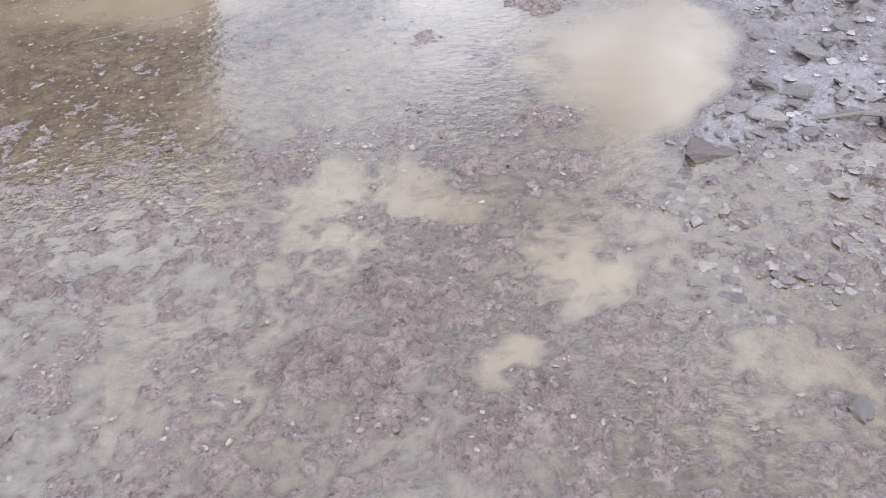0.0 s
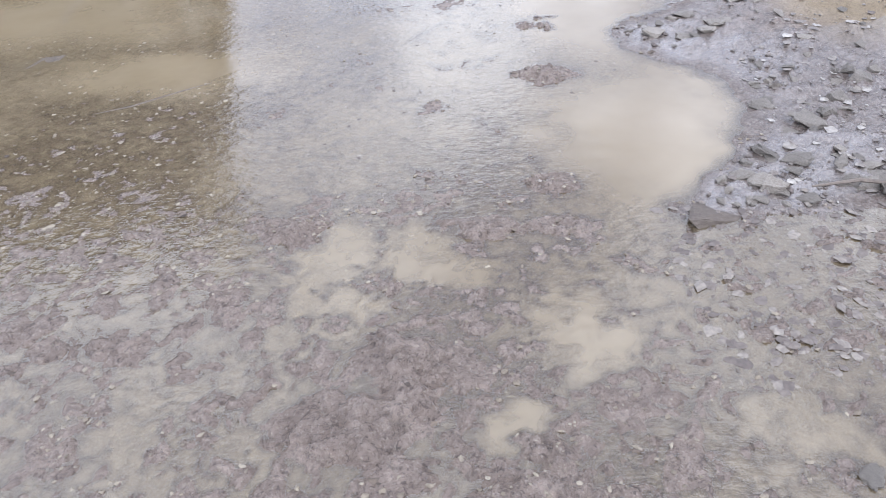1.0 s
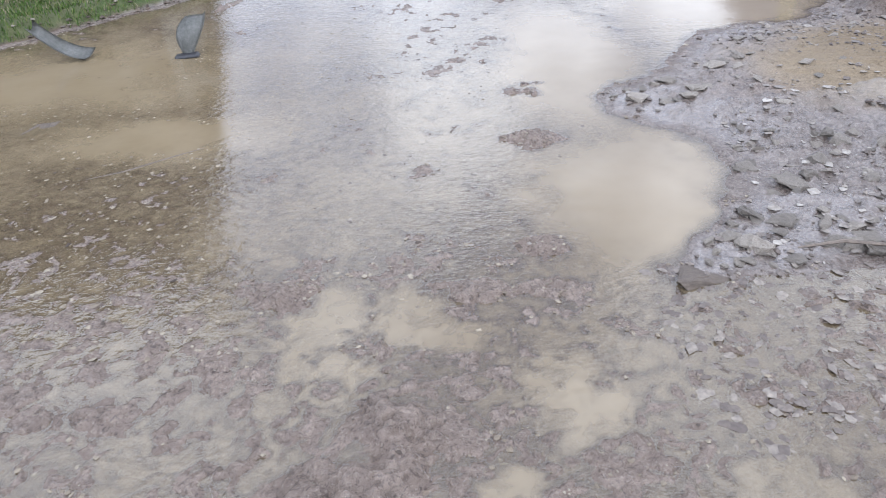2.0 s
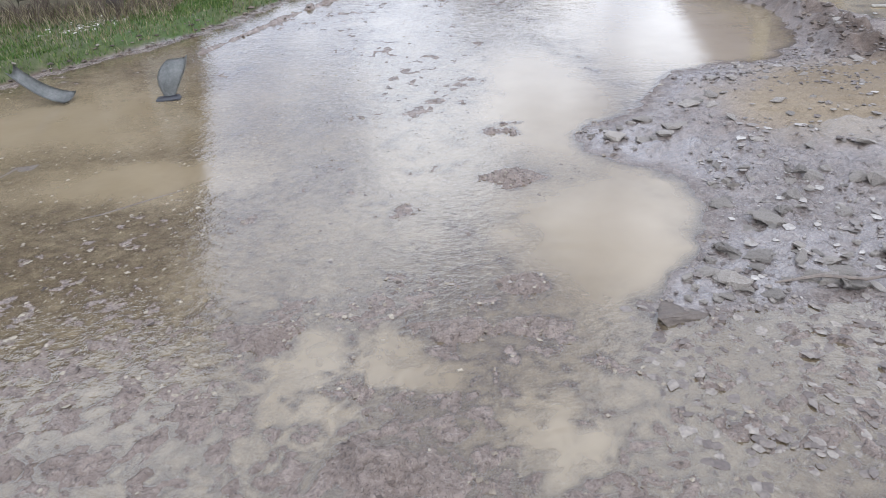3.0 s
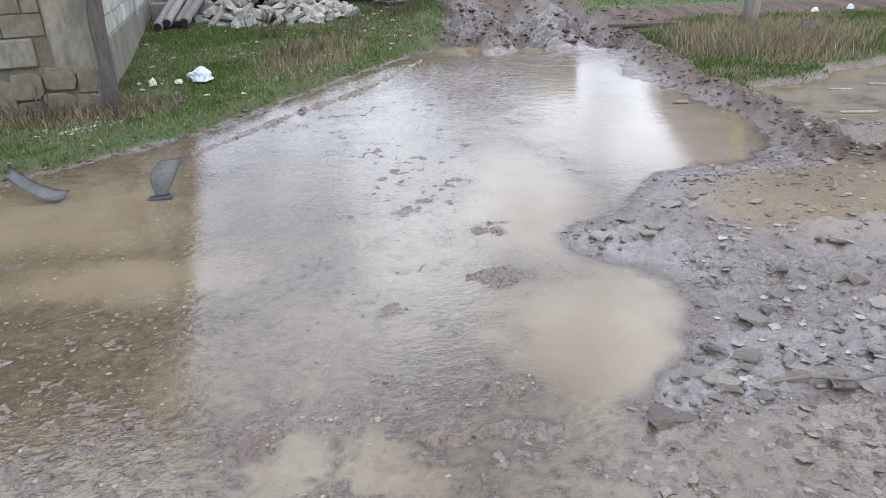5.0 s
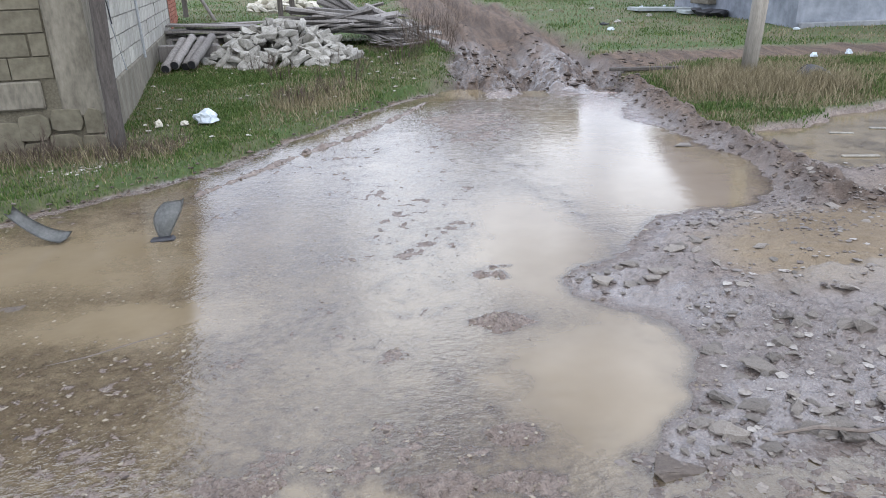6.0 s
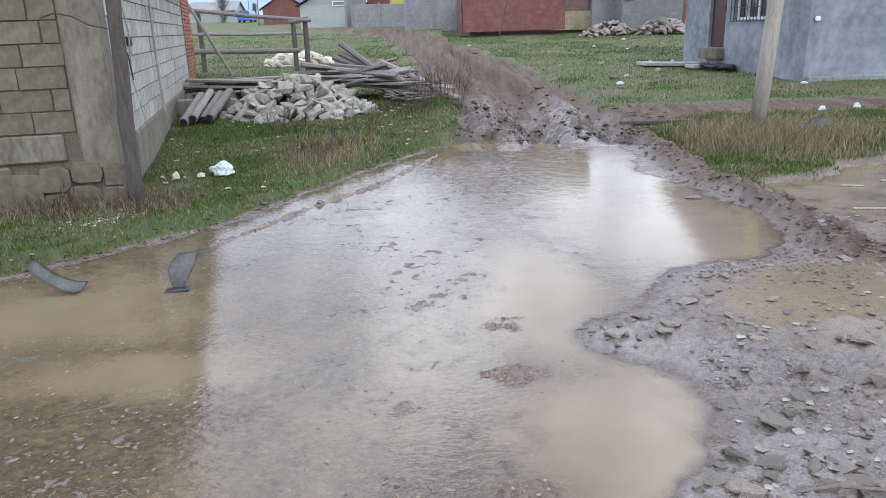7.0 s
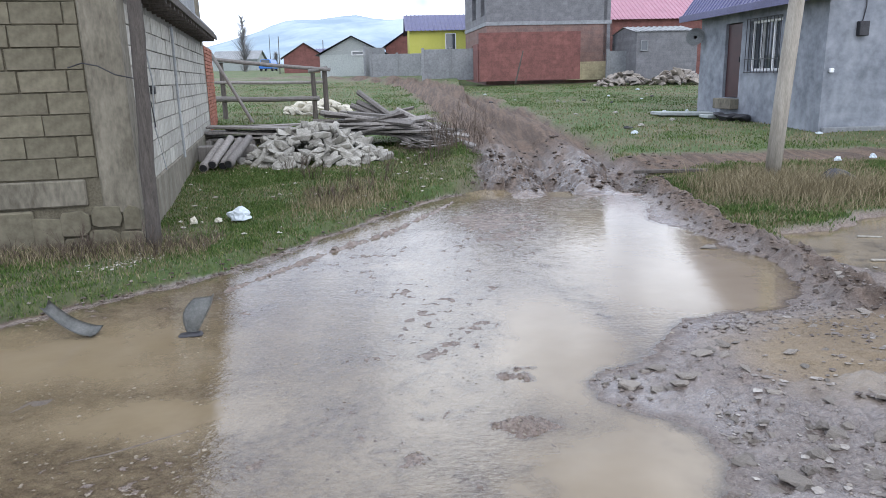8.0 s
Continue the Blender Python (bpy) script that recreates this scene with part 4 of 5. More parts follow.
plastered_house()
for x, y, sx, sy, a in ((7.0, 20.1, 1.9, 0.7, 8), (7.6, 19.3, 0.9, 0.6, 3)):
    slab = tagged(part("concrete_slab", box((sx, sy, 0.09), (0, 0, 0), 0.012), M_PALE), "pale concrete slab lying by the doorstep", "slab", "slabs by the door")
    slab.matrix_world = pose(x, y, height_at(x, y) + 0.01, 0, 2, a)
for i, (x, y) in enumerate(((7.55, 18.5), (7.75, 18.15), (7.45, 18.9))):
    b = new("rubbish_bag", stone_mesh("rubbish_bag", 500 + i, M_BLACK, 0.7))
    tagged(b, "crumpled black rubbish bag near the doorstep", "bag", "bags by the door")
    b.matrix_world = pose(x, y, height_at(x, y) + 0.08, 0, 0, 40 * i) @ Matrix.Diagonal((0.5, 0.4, 0.4, 1))


# ---- far houses ----
def window_unit(parent, at, w, hgt, m=None, frame_mat=None):
    win = part("window", box((w, 0.06, hgt), at), M_GLASS, parent, "dark unglazed opening")
    fm = frame_mat or M_FENCEGREY
    for dx in (-w / 2, w / 2):
        part("frame", box((0.06, 0.10, hgt + 0.06), (at[0] + dx, at[1] - 0.01, at[2] - 0.03)), fm, win)
    for dz in (-0.03, hgt - 0.03):
        part("frame", box((w, 0.095, 0.06), (at[0], at[1] - 0.012, at[2] + dz)), fm, win)
    return win


def gable_house(name, label, at, turn, w, d, eave, ridge, wall_mat, roof_mat, along="x", windows=(), over=0.3):
    """A house w wide, d deep; the ridge runs along x or y."""
    h = tagged(empty(name, at, turn), label, "house")
    part("wall", box((w, d, eave + 0.6), (0, d / 2, -0.6)), wall_mat, h)
    bm = bmesh.new()
    if along == "x":
        metal_roof(bm, -over, d / 2, -w / 2 - over, w / 2 + over, eave - 0.05, ridge, 0.3)
        metal_roof(bm, d + over, d / 2, -w / 2 - over, w / 2 + over, eave - 0.05, ridge, 0.3)
        for v in bm.verts:
            v.co = Vector((v.co.y, v.co.x, v.co.z))
    else:
        metal_roof(bm, -w / 2 - over, 0, -over, d + over, eave - 0.05, ridge, 0.3)
        metal_roof(bm, w / 2 + over, 0, -over, d + over, eave - 0.05, ridge, 0.3)
    part("roof", bm, roof_mat, h)
    for t in ((0, 1) if along == "y" else (-1, 1)):
        if along == "y":
            pts = [(-w / 2, t * d, eave), (w / 2, t * d, eave), (0, t * d, ridge - 0.06)]
        else:
            pts = [(t * w / 2, 0, eave), (t * w / 2, d, eave), (t * w / 2, d / 2, ridge - 0.06)]
        g = bmesh.new()
        g.faces.new([g.verts.new(p) for p in pts])
        part("gable", g, wall_mat, h)
    for x, z, ww, hh in windows:
        window_unit(h, (x, -0.01, z), ww, hh, None, M_WHITE if ww > 0.4 else M_FENCEGREY)
    return h


def unfinished_house():
    h = tagged(empty("unfinished_house", (2.66, 41.0, 0), 6.5), "unfinished two-storey house of grey block over red brick", "house")
    side_low = [(1.0, 2.2, 2.0, 3.2), (4.0, 5.2, 2.4, 3.5)]
    side_up = [(0.6, 1.9, 4.95, 6.3), (3.6, 5.0, 4.95, 6.3)]
    part("wall", wall_with_holes(bmesh.new(), 8.0, 4.35, 0.4, side_low, 1.0), M_WALLBROWN, h, "mixed red and grey brick ground storey")
    part("wall", wall_with_holes(bmesh.new(), 8.0, 7.6, 0.4, side_up, 4.55), M_WALLGREY, h, "grey block upper storey")
    part("floor_band", box((7.2, 8.1, 0.2), (3.55, 4.0, 4.35)), M_FENCEGREY, h, "concrete floor band")
    part("wall", box((6.5, 0.4, 3.35), (3.65, 0.2, 1.0)), M_WALLBROWN, h, "mixed red and grey brick ground storey")
    part("wall", box((6.5, 0.4, 3.05), (3.65, 0.2, 4.55)), M_WALLGREY, h, "grey block upper storey")
    part("wall", box((0.4, 8.0, 6.6), (6.9, 4.0, 1.0)), M_WALLGREY, h)
    part("wall", box((6.5, 0.4, 6.6), (3.65, 7.8, 1.0)), M_WALLGREY, h)
    part("plinth", box((2.6, 0.3, 1.0), (5.9, -0.1, 1.3)), M_WALLSAND, h, "yellow sandstone plinth")
    part("roof_slab", box((7.6, 8.4, 0.2), (3.5, 4.0, 7.6)), M_FENCEGREY, h)
    part("annex_wall", box((5.6, 0.4, 2.55), (2.15, -1.2, 1.35)), M_WALLRED, h, "red brick front of a low annex")
    part("annex_wall", box((0.4, 1.6, 2.0), (-0.5, -0.35, 1.35)), M_WALLRED, h)
    return h


unfinished_house()
gable_house("crimson_roof_house", "red brick house with a crimson metal roof", (15.6, 51.0, 1.7), 6, 7.5, 8, 3.5, 5.6, M_WALLRED, M_PINK_ROOF)
gable_house("yellow_house", "bright yellow house with a blue metal roof", (0.7, 52.0, 1.6), 4, 5.6, 6, 3.25, 4.5, M_YELLOW, M_BLUE_ROOF, "x", ((0.1, 1.9, 0.7, 1.1),))
gable_house("brick_house", "small red brick house with a blue roof", (-2.6, 60.0, 1.8), 0, 3.6, 6, 2.3, 3.6, M_WALLRED, M_BLUE_ROOF, "y")
gable_house("block_house", "pale grey block house with a dark gable roof", (-6.2, 52.0, 1.6), 2, 4.6, 9, 1.75, 3.0, M_PALE, M_BLACK, "y", ((0.4, 1.7, 0.8, 0.25),))
gable_house("far_brick_house", "small red brick house far off", (-13.3, 72.0, 1.8), 12, 4.0, 6, 2.0, 3.4, M_WALLRED, M_GREY_ROOF, "y")
gable_house("far_brick_house", "low house with a blue-grey roof far off", (-11.2, 74.0, 1.8), -6, 4.6, 6, 2.0, 3.0, M_PALE, M_BLUE_ROOF, "x")
gable_house("white_cottage", "low white cottage with a grey roof", (-28.0, 100.0, 2.6), 0, 6.0, 5, 2.0, 3.2, M_PALE, M_GREY_ROOF)
gable_house("block_shed", "small grey block shed with a slanted roof", (12.0, 38.6, 1.3), 5, 3.3, 4, 2.45, 2.75, M_WALLGREY, M_GREY_ROOF, "x", ((-1.25, 1.45, 0.35, 0.5),), 0.08)

for x0, x1, y, top, turn in ((-0.95, 2.2, 42.2, 1.75, 2), (-4.6, -1.1, 49.0, 1.55, 4), (9.2, 10.5, 40.0, 1.45, 4), (-5.2, -3.6, 50.2, 2.0, 35)):
    f = tagged(empty("block_fence", ((x0 + x1) / 2, y, float(field_height(y)) - 0.1), turn), "grey concrete block boundary wall", "wall", "boundary walls")
    n = max(1, round((x1 - x0) / 1.6))
    w = (x1 - x0) / n
    for i in range(n):
        part("panel", box((w - 0.14, 0.12, top), (-(x1 - x0) / 2 + (i + 0.5) * w, 0, 0), 0.008), M_FENCEGREY, f)
        part("pier", box((0.16, 0.2, top + 0.08), (-(x1 - x0) / 2 + i * w, 0, 0), 0.01), M_FENCEGREY, f)


def car():
    c = tagged(empty("car", (-21.0, 88.0, float(field_height(88.0)))), "small bright blue car parked far off", "car")
    body = bmesh.new()
    prof = [(-0.8, 0.3), (-0.82, 0.8), (-0.66, 0.9), (-0.55, 1.4), (0.55, 1.4), (0.66, 0.9), (0.82, 0.8), (0.8, 0.3)]
    a = [body.verts.new((x, 0, z)) for x, z in prof]
    b = [body.verts.new((x * 0.98, 3.6, z)) for x, z in prof]
    for i in range(8):
        body.faces.new((a[i], a[(i + 1) % 8], b[(i + 1) % 8], b[i]))
    body.faces.new(a[::-1])
    body.faces.new(b)
    bmesh.ops.bevel(body, geom=body.edges[:], offset=0.06, segments=2, affect="EDGES")
    part("body", body, M_CAR, c)
    part("windscreen", box((1.02, 0.03, 0.38), (0, -0.02, 0.95), 0.01), M_GLASS, c, "dark windscreen")
    for x in (-0.68, 0.68):
        for y in (0.6, 2.9):
            w = tube([(x - 0.09, y, 0.3), (x + 0.09, y, 0.3)], [0.3, 0.3], 14)
            t = part("wheel", w, M_BLACK, c)
    return c


car()


# ---- utility poles and thin masts ----
pole = tagged(empty("utility_pole", (4.72, 9.72, height_at(4.72, 9.72))), "weathered grey wooden utility pole in dry grass", "utility pole")
q = random.Random(77)
part("shaft", tube([(-0.01, 0, -0.2), (0.06, 0, 1.2), (0.14, 0, 2.5), (0.22, 0, 4.2), (0.30, 0, 6.5)], [0.108, 0.104, 0.098, 0.092, 0.085], 14, True, None, 0.025, q), M_POLE, pole, "", True)
for x, y, top in ((-14.5, 66.0, 5.5), (-22.0, 95, 7.5), (-9.9, 62.0, 4.9)):
    p = rough_post("far_pole", (x, y, 1.5), (x + 0.1, y, top), 0.05, 0.03, M_POST, "thin dark pole standing far off", "pole", int(y), "far poles", 6)
stake = rough_post("stake", (3.85, 37.0, 1.2), (4.25, 37.0, 2.85), 0.05, 0.03, M_POST, "thin leaning wooden stake in the meadow", "stake", 4)


# ---- rubber scraps standing in the water ----
def folded_flap():
    """A stiff rubber flap on a narrow heel, broad and rounded above, its far edge folded back."""
    bm = bmesh.new()
    nu, nv = 14, 18
    grid = []
    for j in range(nv + 1):
        v = j / nv
        broad = 0.065 + 0.175 * math.sin(math.pi * min(0.5, 0.62 * v + 0.06)) ** 1.5
        broad *= math.sqrt(1 - max(0.0, (v - 0.7) / 0.3) ** 2 * 0.5)
        row = []
        for i in range(nu + 1):
            u = i / nu - 0.5
            fold = max(0.0, u - 0.24)
            x = 0.015 + 0.085 * v ** 1.2 + broad * (u - 1.15 * fold)
            y = 0.10 * v ** 1.5 - 0.30 * broad * math.cos(u * 2.6) + 0.75 * fold * (0.4 + v) * broad * 1.3 - 0.035 * math.exp(-((u + 0.27) / 0.09) ** 2) * v * (1 - v)
            row.append(bm.verts.new((x, y, 0.255 * v - 0.012 - 0.045 * v * u * u + 0.012 * u * v)))
        grid.append(row)
    for j in range(nv):
        for i in range(nu):
            bm.faces.new((grid[j][i], grid[j][i + 1], grid[j + 1][i + 1], grid[j + 1][i]))
    bmesh.ops.solidify(bm, geom=bm.faces[:], thickness=0.009)
    ob = tagged(part("rubber_scrap", bm, M_RUBBER, None, "", True), "folded grey rubber flap standing upright in the puddle", "scrap")
    heel = box((0.155, 0.075, 0.028), (0.005, -0.045, -0.008), 0.011)
    for vert in heel.verts:
        vert.co.z += 0.012 * math.sin(vert.co.x * 40) + 0.10 * max(0, -vert.co.x) * 0.3
    part("torn_foot", heel, M_BLACK, ob, "torn black lower edge")
    ob.matrix_world = pose(-1.66, 4.34, 0, 0, 0, 4)
    return ob


folded_flap()
s2 = bmesh.new()
nu, nv = 18, 5
grid = []
for i in range(nu + 1):
    u = i / nu
    row = []
    for j in range(nv + 1):
        v = j / nv
        x = 0.05 + 0.30 * u
        z = 0.005 + 0.21 * (1 - u) ** 2.2 + 0.045 * abs(v - 0.5) * 2 * (1 - 0.6 * u)
        row.append(s2.verts.new((x, (v - 0.5) * (0.10 + 0.05 * u) + 0.05 * u, z)))
    grid.append(row)
for i in range(nu):
    for j in range(nv):
        s2.faces.new((grid[i][j], grid[i + 1][j], grid[i + 1][j + 1], grid[i][j + 1]))
bmesh.ops.solidify(s2, geom=s2.faces[:], thickness=0.014)
s2 = tagged(part("rubber_scrap", s2, M_RUBBER, None, "", True), "bent strip of dark rubber lying in the puddle", "scrap")
s2.matrix_world = pose(-2.66, 4.36, 0.0, 12, 0, -10)


# ---- tyre, bags and litter ----
def tyre(at, turn):
    t = tagged(empty("old_tyre", at), "worn black tyre half sunk in the grass", "tyre")
    bm = bmesh.new()
    prof = [(0.20, -0.09), (0.26, -0.105), (0.31, -0.09), (0.33, -0.06), (0.335, 0.0), (0.33, 0.06), (0.31, 0.09), (0.26, 0.105), (0.20, 0.09)]
    rings = []
    for i in range(28):
        a = 2 * math.pi * i / 28
        rings.append([bm.verts.new((r * math.cos(a), r * math.sin(a), z)) for r, z in prof])
    for i in range(28):
        a, b = rings[i], rings[(i + 1) % 28]
        for k in range(len(prof) - 1):
            bm.faces.new((a[k], b[k], b[k + 1], a[k + 1]))
    part("casing", bm, M_BLACK, t, "", True)
    for i in range(28):
        a = 2 * math.pi * i / 28
        ob = part("tread_lug", box((0.02, 0.03, 0.14), (0.335, 0, -0.07), 0.004), M_BLACK, t) if i == 0 else new("tread_lug", lug)
        lug = ob.data
        ob.parent = t
        ob.matrix_local = pose(0, 0, 0, 0, 0, math.degrees(a))
    t.matrix_world = pose(*at, 40, 8, turn)
    return t


tyre((5.45, 9.15, height_at(5.45, 9.15) - 0.04), 20)


def crumpled(name, label, at, size, mat, seed, category="bag"):
    bm = bmesh.new()
    bmesh.ops.create_icosphere(bm, subdivisions=3, radius=0.5)
    for v in bm.verts:
        p = v.co * 3 + Vector((seed * 3.1, 0, 0))
        v.co *= 1 + 0.45 * noise.noise(p) + 0.22 * noise.noise(p * 2.3)
        v.co.z = max(v.co.z, -0.2)
    ob = tagged(part(name, bm, mat), label, category)
    ob.matrix_world = pose(*at, 0, 0, seed * 50) @ Matrix.Diagonal((*size, 1))
    return ob


def bag_material():
    k = Nodes("white_bag")
    return k.done(k.mix(k.noise(6), (0.42, 0.48, 0.52), (0.60, 0.65, 0.68)), 0.45, k.bump(k.noise(18), 0.4, 0.01))


M_BAG = bag_material()
crumpled("plastic_bag", "crumpled white plastic bag on the grass", (-2.27, 7.8, height_at(-2.27, 7.8) + 0.07), (0.27, 0.22, 0.19), M_BAG, 1)
crumpled("plastic_bag", "scrap of white foil beside the bag", (-2.5, 7.72, height_at(-2.5, 7.72) + 0.03), (0.16, 0.09, 0.05), M_STONE_PALE, 2)
crumpled("plastic_bag", "pale blue plastic bag in the meadow", (6.45, 11.2, height_at(6.45, 11.2) + 0.05), (0.11, 0.10, 0.11), M_BAG, 3)
crumpled("plastic_bag", "pale blue plastic bag in the meadow", (7.1, 11.35, height_at(7.1, 11.35) + 0.05), (0.11, 0.10, 0.10), M_BAG, 4)
crumpled("white_stone", "small white lump lying by the post", (-2.72, 7.55, height_at(-2.72, 7.55) + 0.05), (0.08, 0.08, 0.11), M_STONE_PALE, 5, "stone")
q = random.Random(88)
for i in range(26):
    x, y = q.uniform(1.5, 9), q.uniform(13, 33)
    if abs(x - 2) < 1.5 and y < 22:
        continue
    crumpled("litter", "small scrap of pale litter in the meadow", (x, y, height_at(x, y) + 0.03), (q.uniform(0.08, 0.24), q.uniform(0.08, 0.16), q.uniform(0.04, 0.11)), q.choice((M_BAG, M_STONE, M_BLACK)), 10 + i, "litter")["group"] = "litter in the meadow"


# ---- stones on the mud ----
FLAT = [stone_mesh("flat_stone", 70 + i, M_MUDSTONE, 0.35, 0.3) for i in range(8)]
LUMP = [stone_mesh("flat_stone", 90 + i, M_MUDSTONE, 0.7, 0.3) for i in range(6)]


def lay_stone(x, y, s, a, mesh, lift=0.15, tilt=6, q=random.Random(1), label="flat muddy stone lying on the wet bank"):
    ob = tagged(new("stone", mesh), label, "stone", "stones on the mud bank")
    ob.matrix_world = pose(x, y, max(height_at(x, y), -0.01) + s * lift * 0.5, q.uniform(-tilt, tilt), q.uniform(-tilt, tilt), a) @ Matrix.Diagonal((s, s, s, 1))
    return ob


for x, y, s, a, k in ((1.50, 2.36, 0.17, -55, 0), (1.32, 1.99, 0.08, 20, 1), (1.18, 1.93, 0.13, 10, 2), (1.23, 1.88, 0.10, 60, 3), (1.12, 1.98, 0.10, 0, 4), (1.34, 2.5, 0.06, 0, 5),
                      (1.29, 3.52, 0.13, 20, 1), (1.46, 3.36, 0.09, 80, 6), (1.08, 3.30, 0.16, -10, 2), (1.22, 3.24, 0.14, 30, 3), (1.60, 3.68, 0.14, 15, 4), (1.66, 3.75, 0.10, 0, 7),
                      (1.03, 0.69, 0.09, 40, 0), (1.08, 0.71, 0.08, -30, 5), (1.62, 1.94, 0.13, 5, 6), (2.62, 6.42, 0.2, 5, 7)):
    lay_stone(x, y, s * 0.72, a, FLAT[k], 0.12)
slab = tagged(new("broken_slab", stone_mesh("broken_slab", 136, M_CLOD, 0.5, 0.12)), "dark broken slab tilted at the water's edge", "slab")
slab.matrix_world = pose(0.93, 1.74, 0.0, -6, 8, 30) @ Matrix.Diagonal((0.18, 0.19, 0.10, 1))
sunk = tagged(new("sunken_stone", stone_mesh("sunken_stone", 133, M_CLOD, 0.3, 0.15)), "dark flat stone just under the muddy water", "stone")
sunk.matrix_world = pose(-2.15, 3.24, -0.012, 0, 0, 12) @ Matrix.Diagonal((0.26, 0.22, 0.10, 1))
q = random.Random(41)
for i in range(130):
    x, y = q.uniform(1.02, 2.3), q.uniform(1.8, 2.75)
    if heights([x], [y])[5][0] > -0.02 or q.random() < (x - 1.2) * 0.45:
        continue
    lay_stone(x, y, q.choice((0.035, 0.045, 0.055, 0.07, 0.10)) * q.uniform(0.8, 1.2), q.uniform(0, 360), q.choice(FLAT + LUMP), 0.04, 16, q, "broken grey stone half sunk in the wet bank")
q = random.Random(12)
count = 0
while count < 110:
    x, y = q.uniform(0.9, 3.4), q.uniform(1.55, 5.2)
    sdv = heights([x], [y])[5]
    if sdv[0] > -0.03 or q.random() > math.exp(-abs(sdv[0] + 0.2) * 2.2):
        continue
    s = q.choice((0.025, 0.03, 0.04, 0.045, 0.055, 0.08)) * q.uniform(0.8, 1.3)
    lay_stone(x, y, s, q.uniform(0, 360), q.choice(FLAT + LUMP[:2]), 0.1, 14, q)
    count += 1
stick = tagged(part("stick", tube([(1.33, 1.86, 0.035), (1.5, 1.87, 0.05), (1.66, 1.84, 0.045), (1.9, 1.88, 0.05)], [0.004, 0.008, 0.007, 0.003], 6, True, None, 0.1, random.Random(4)), M_CLOD), "thin dark stick lying on the mud", "stick")
twig = tagged(part("stick", tube([(-1.75, 2.62, -0.006), (-1.5, 2.72, -0.002), (-1.3, 2.86, -0.002), (-1.05, 3.02, -0.006)], [0.005, 0.006, 0.006, 0.004], 6, True, None, 0.1, random.Random(4)), M_CLOD), "dark twig lying in the shallow water", "stick")
for i in range(11):
    x, y = q.uniform(3.9, 5.6), q.uniform(5.7, 6.9)
    b = tagged(part("driftwood", box((q.uniform(0.12, 0.35), q.uniform(0.02, 0.05), 0.015), (0, 0, 0), 0.004), q.choice((M_STONE, M_POLE))), "pale scrap of board floating in the side pool", "board", "scraps in the pool")
    b.matrix_world = pose(x, y, 0.0, 0, 0, q.uniform(-25, 25))
plank = tagged(part("half_buried_plank", box((1.1, 0.09, 0.05), (0, 0, 0), 0.008), M_POST), "dark plank lying across the muddy turn-off", "plank")
plank.matrix_world = pose(3.55, 10.55, height_at(3.55, 10.55) + 0.03, 0, 0, -2)


def scatter_lumps(name, label, n, region, sizes, mat, seed, accept, sink=0.2, squash=0.6, category="stones", lowest=-9.0):
    """Many small irregular lumps joined in one mesh."""
    q = np.random.RandomState(seed)
    x0, x1, y0, y1 = region
    x, y = q.uniform(x0, x1, n * 3), q.uniform(y0, y1, n * 3)
    info = heights(x, y)
    ok = accept(x, y, info, q.uniform(0, 1, n * 3))
    x, y, z = x[ok][:n], y[ok][:n], np.maximum(info[0][ok][:n], lowest)
    base = np.array([(1, 0, 0), (-1, 0, 0), (0, 1, 0), (0, -1, 0), (0, 0, 1), (0, 0, -1), (0.7, 0.6, 0.4), (-0.6, 0.7, 0.45), (-0.7, -0.55, 0.4), (0.6, -0.7, 0.35)])
    tri = [(0, 6, 4), (6, 2, 4), (2, 7, 4), (7, 1, 4), (1, 8, 4), (8, 3, 4), (3, 9, 4), (9, 0, 4), (0, 2, 6), (2, 1, 7), (1, 3, 8), (3, 0, 9), (2, 0, 5), (1, 2, 5), (3, 1, 5), (0, 3, 5)]
    tri = np.array(tri)
    m = len(x)
    s = sizes[0] + (sizes[1] - sizes[0]) * q.uniform(0, 1, m) ** 2.5
    a = q.uniform(0, 6.28, m)
    v = base[None] * q.uniform(0.6, 1.25, (m, 10, 3)) * s[:, None, None] * np.stack([np.ones(m), q.uniform(0.5, 0.9, m), q.uniform(squash * 0.5, squash, m)], -1)[:, None, :]
    vx = v[..., 0] * np.cos(a)[:, None] - v[..., 1] * np.sin(a)[:, None] + x[:, None]
    vy = v[..., 0] * np.sin(a)[:, None] + v[..., 1] * np.cos(a)[:, None] + y[:, None]
    vz = v[..., 2] + z[:, None] + (s * sink)[:, None]
    co = np.stack([vx, vy, vz], -1).reshape(-1, 3)
    faces = (tri[None] + (np.arange(m) * 10)[:, None, None]).reshape(-1, 3)
    ob = mesh_object(name, co, faces.tolist(), mat)
    return tagged(ob, label, category, kind="stuff")


def island_stone(name, a, b, c, rough):
    k = Nodes(name)
    col = k.ramp(k.island(), [(0.0, a), (0.55, b), (1.0, c)])
    g = k.noise(70, 4, 0.6)
    col = k.mix(k.ramp(g, [(0.35, 0.5), (0.65, 0.0)]), col, tuple(v * 0.5 for v in a))
    return k.done(col, rough, k.bump(g, 0.5, 0.004))


M_GRIT = island_stone("muddy_grit", (0.08, 0.06, 0.05), (0.15, 0.122, 0.10), (0.26, 0.225, 0.185), 0.4)
M_FLECK = island_stone("silty_flakes", (0.13, 0.10, 0.07), (0.21, 0.17, 0.12), (0.32, 0.275, 0.205), 0.5)
M_DARKGRIT = island_stone("dark_clods", (0.05, 0.036, 0.027), (0.095, 0.07, 0.052), (0.17, 0.13, 0.095), 0.75)
M_CHIP = island_stone("pale_chips", (0.26, 0.235, 0.185), (0.42, 0.39, 0.32), (0.62, 0.60, 0.54), 0.8)

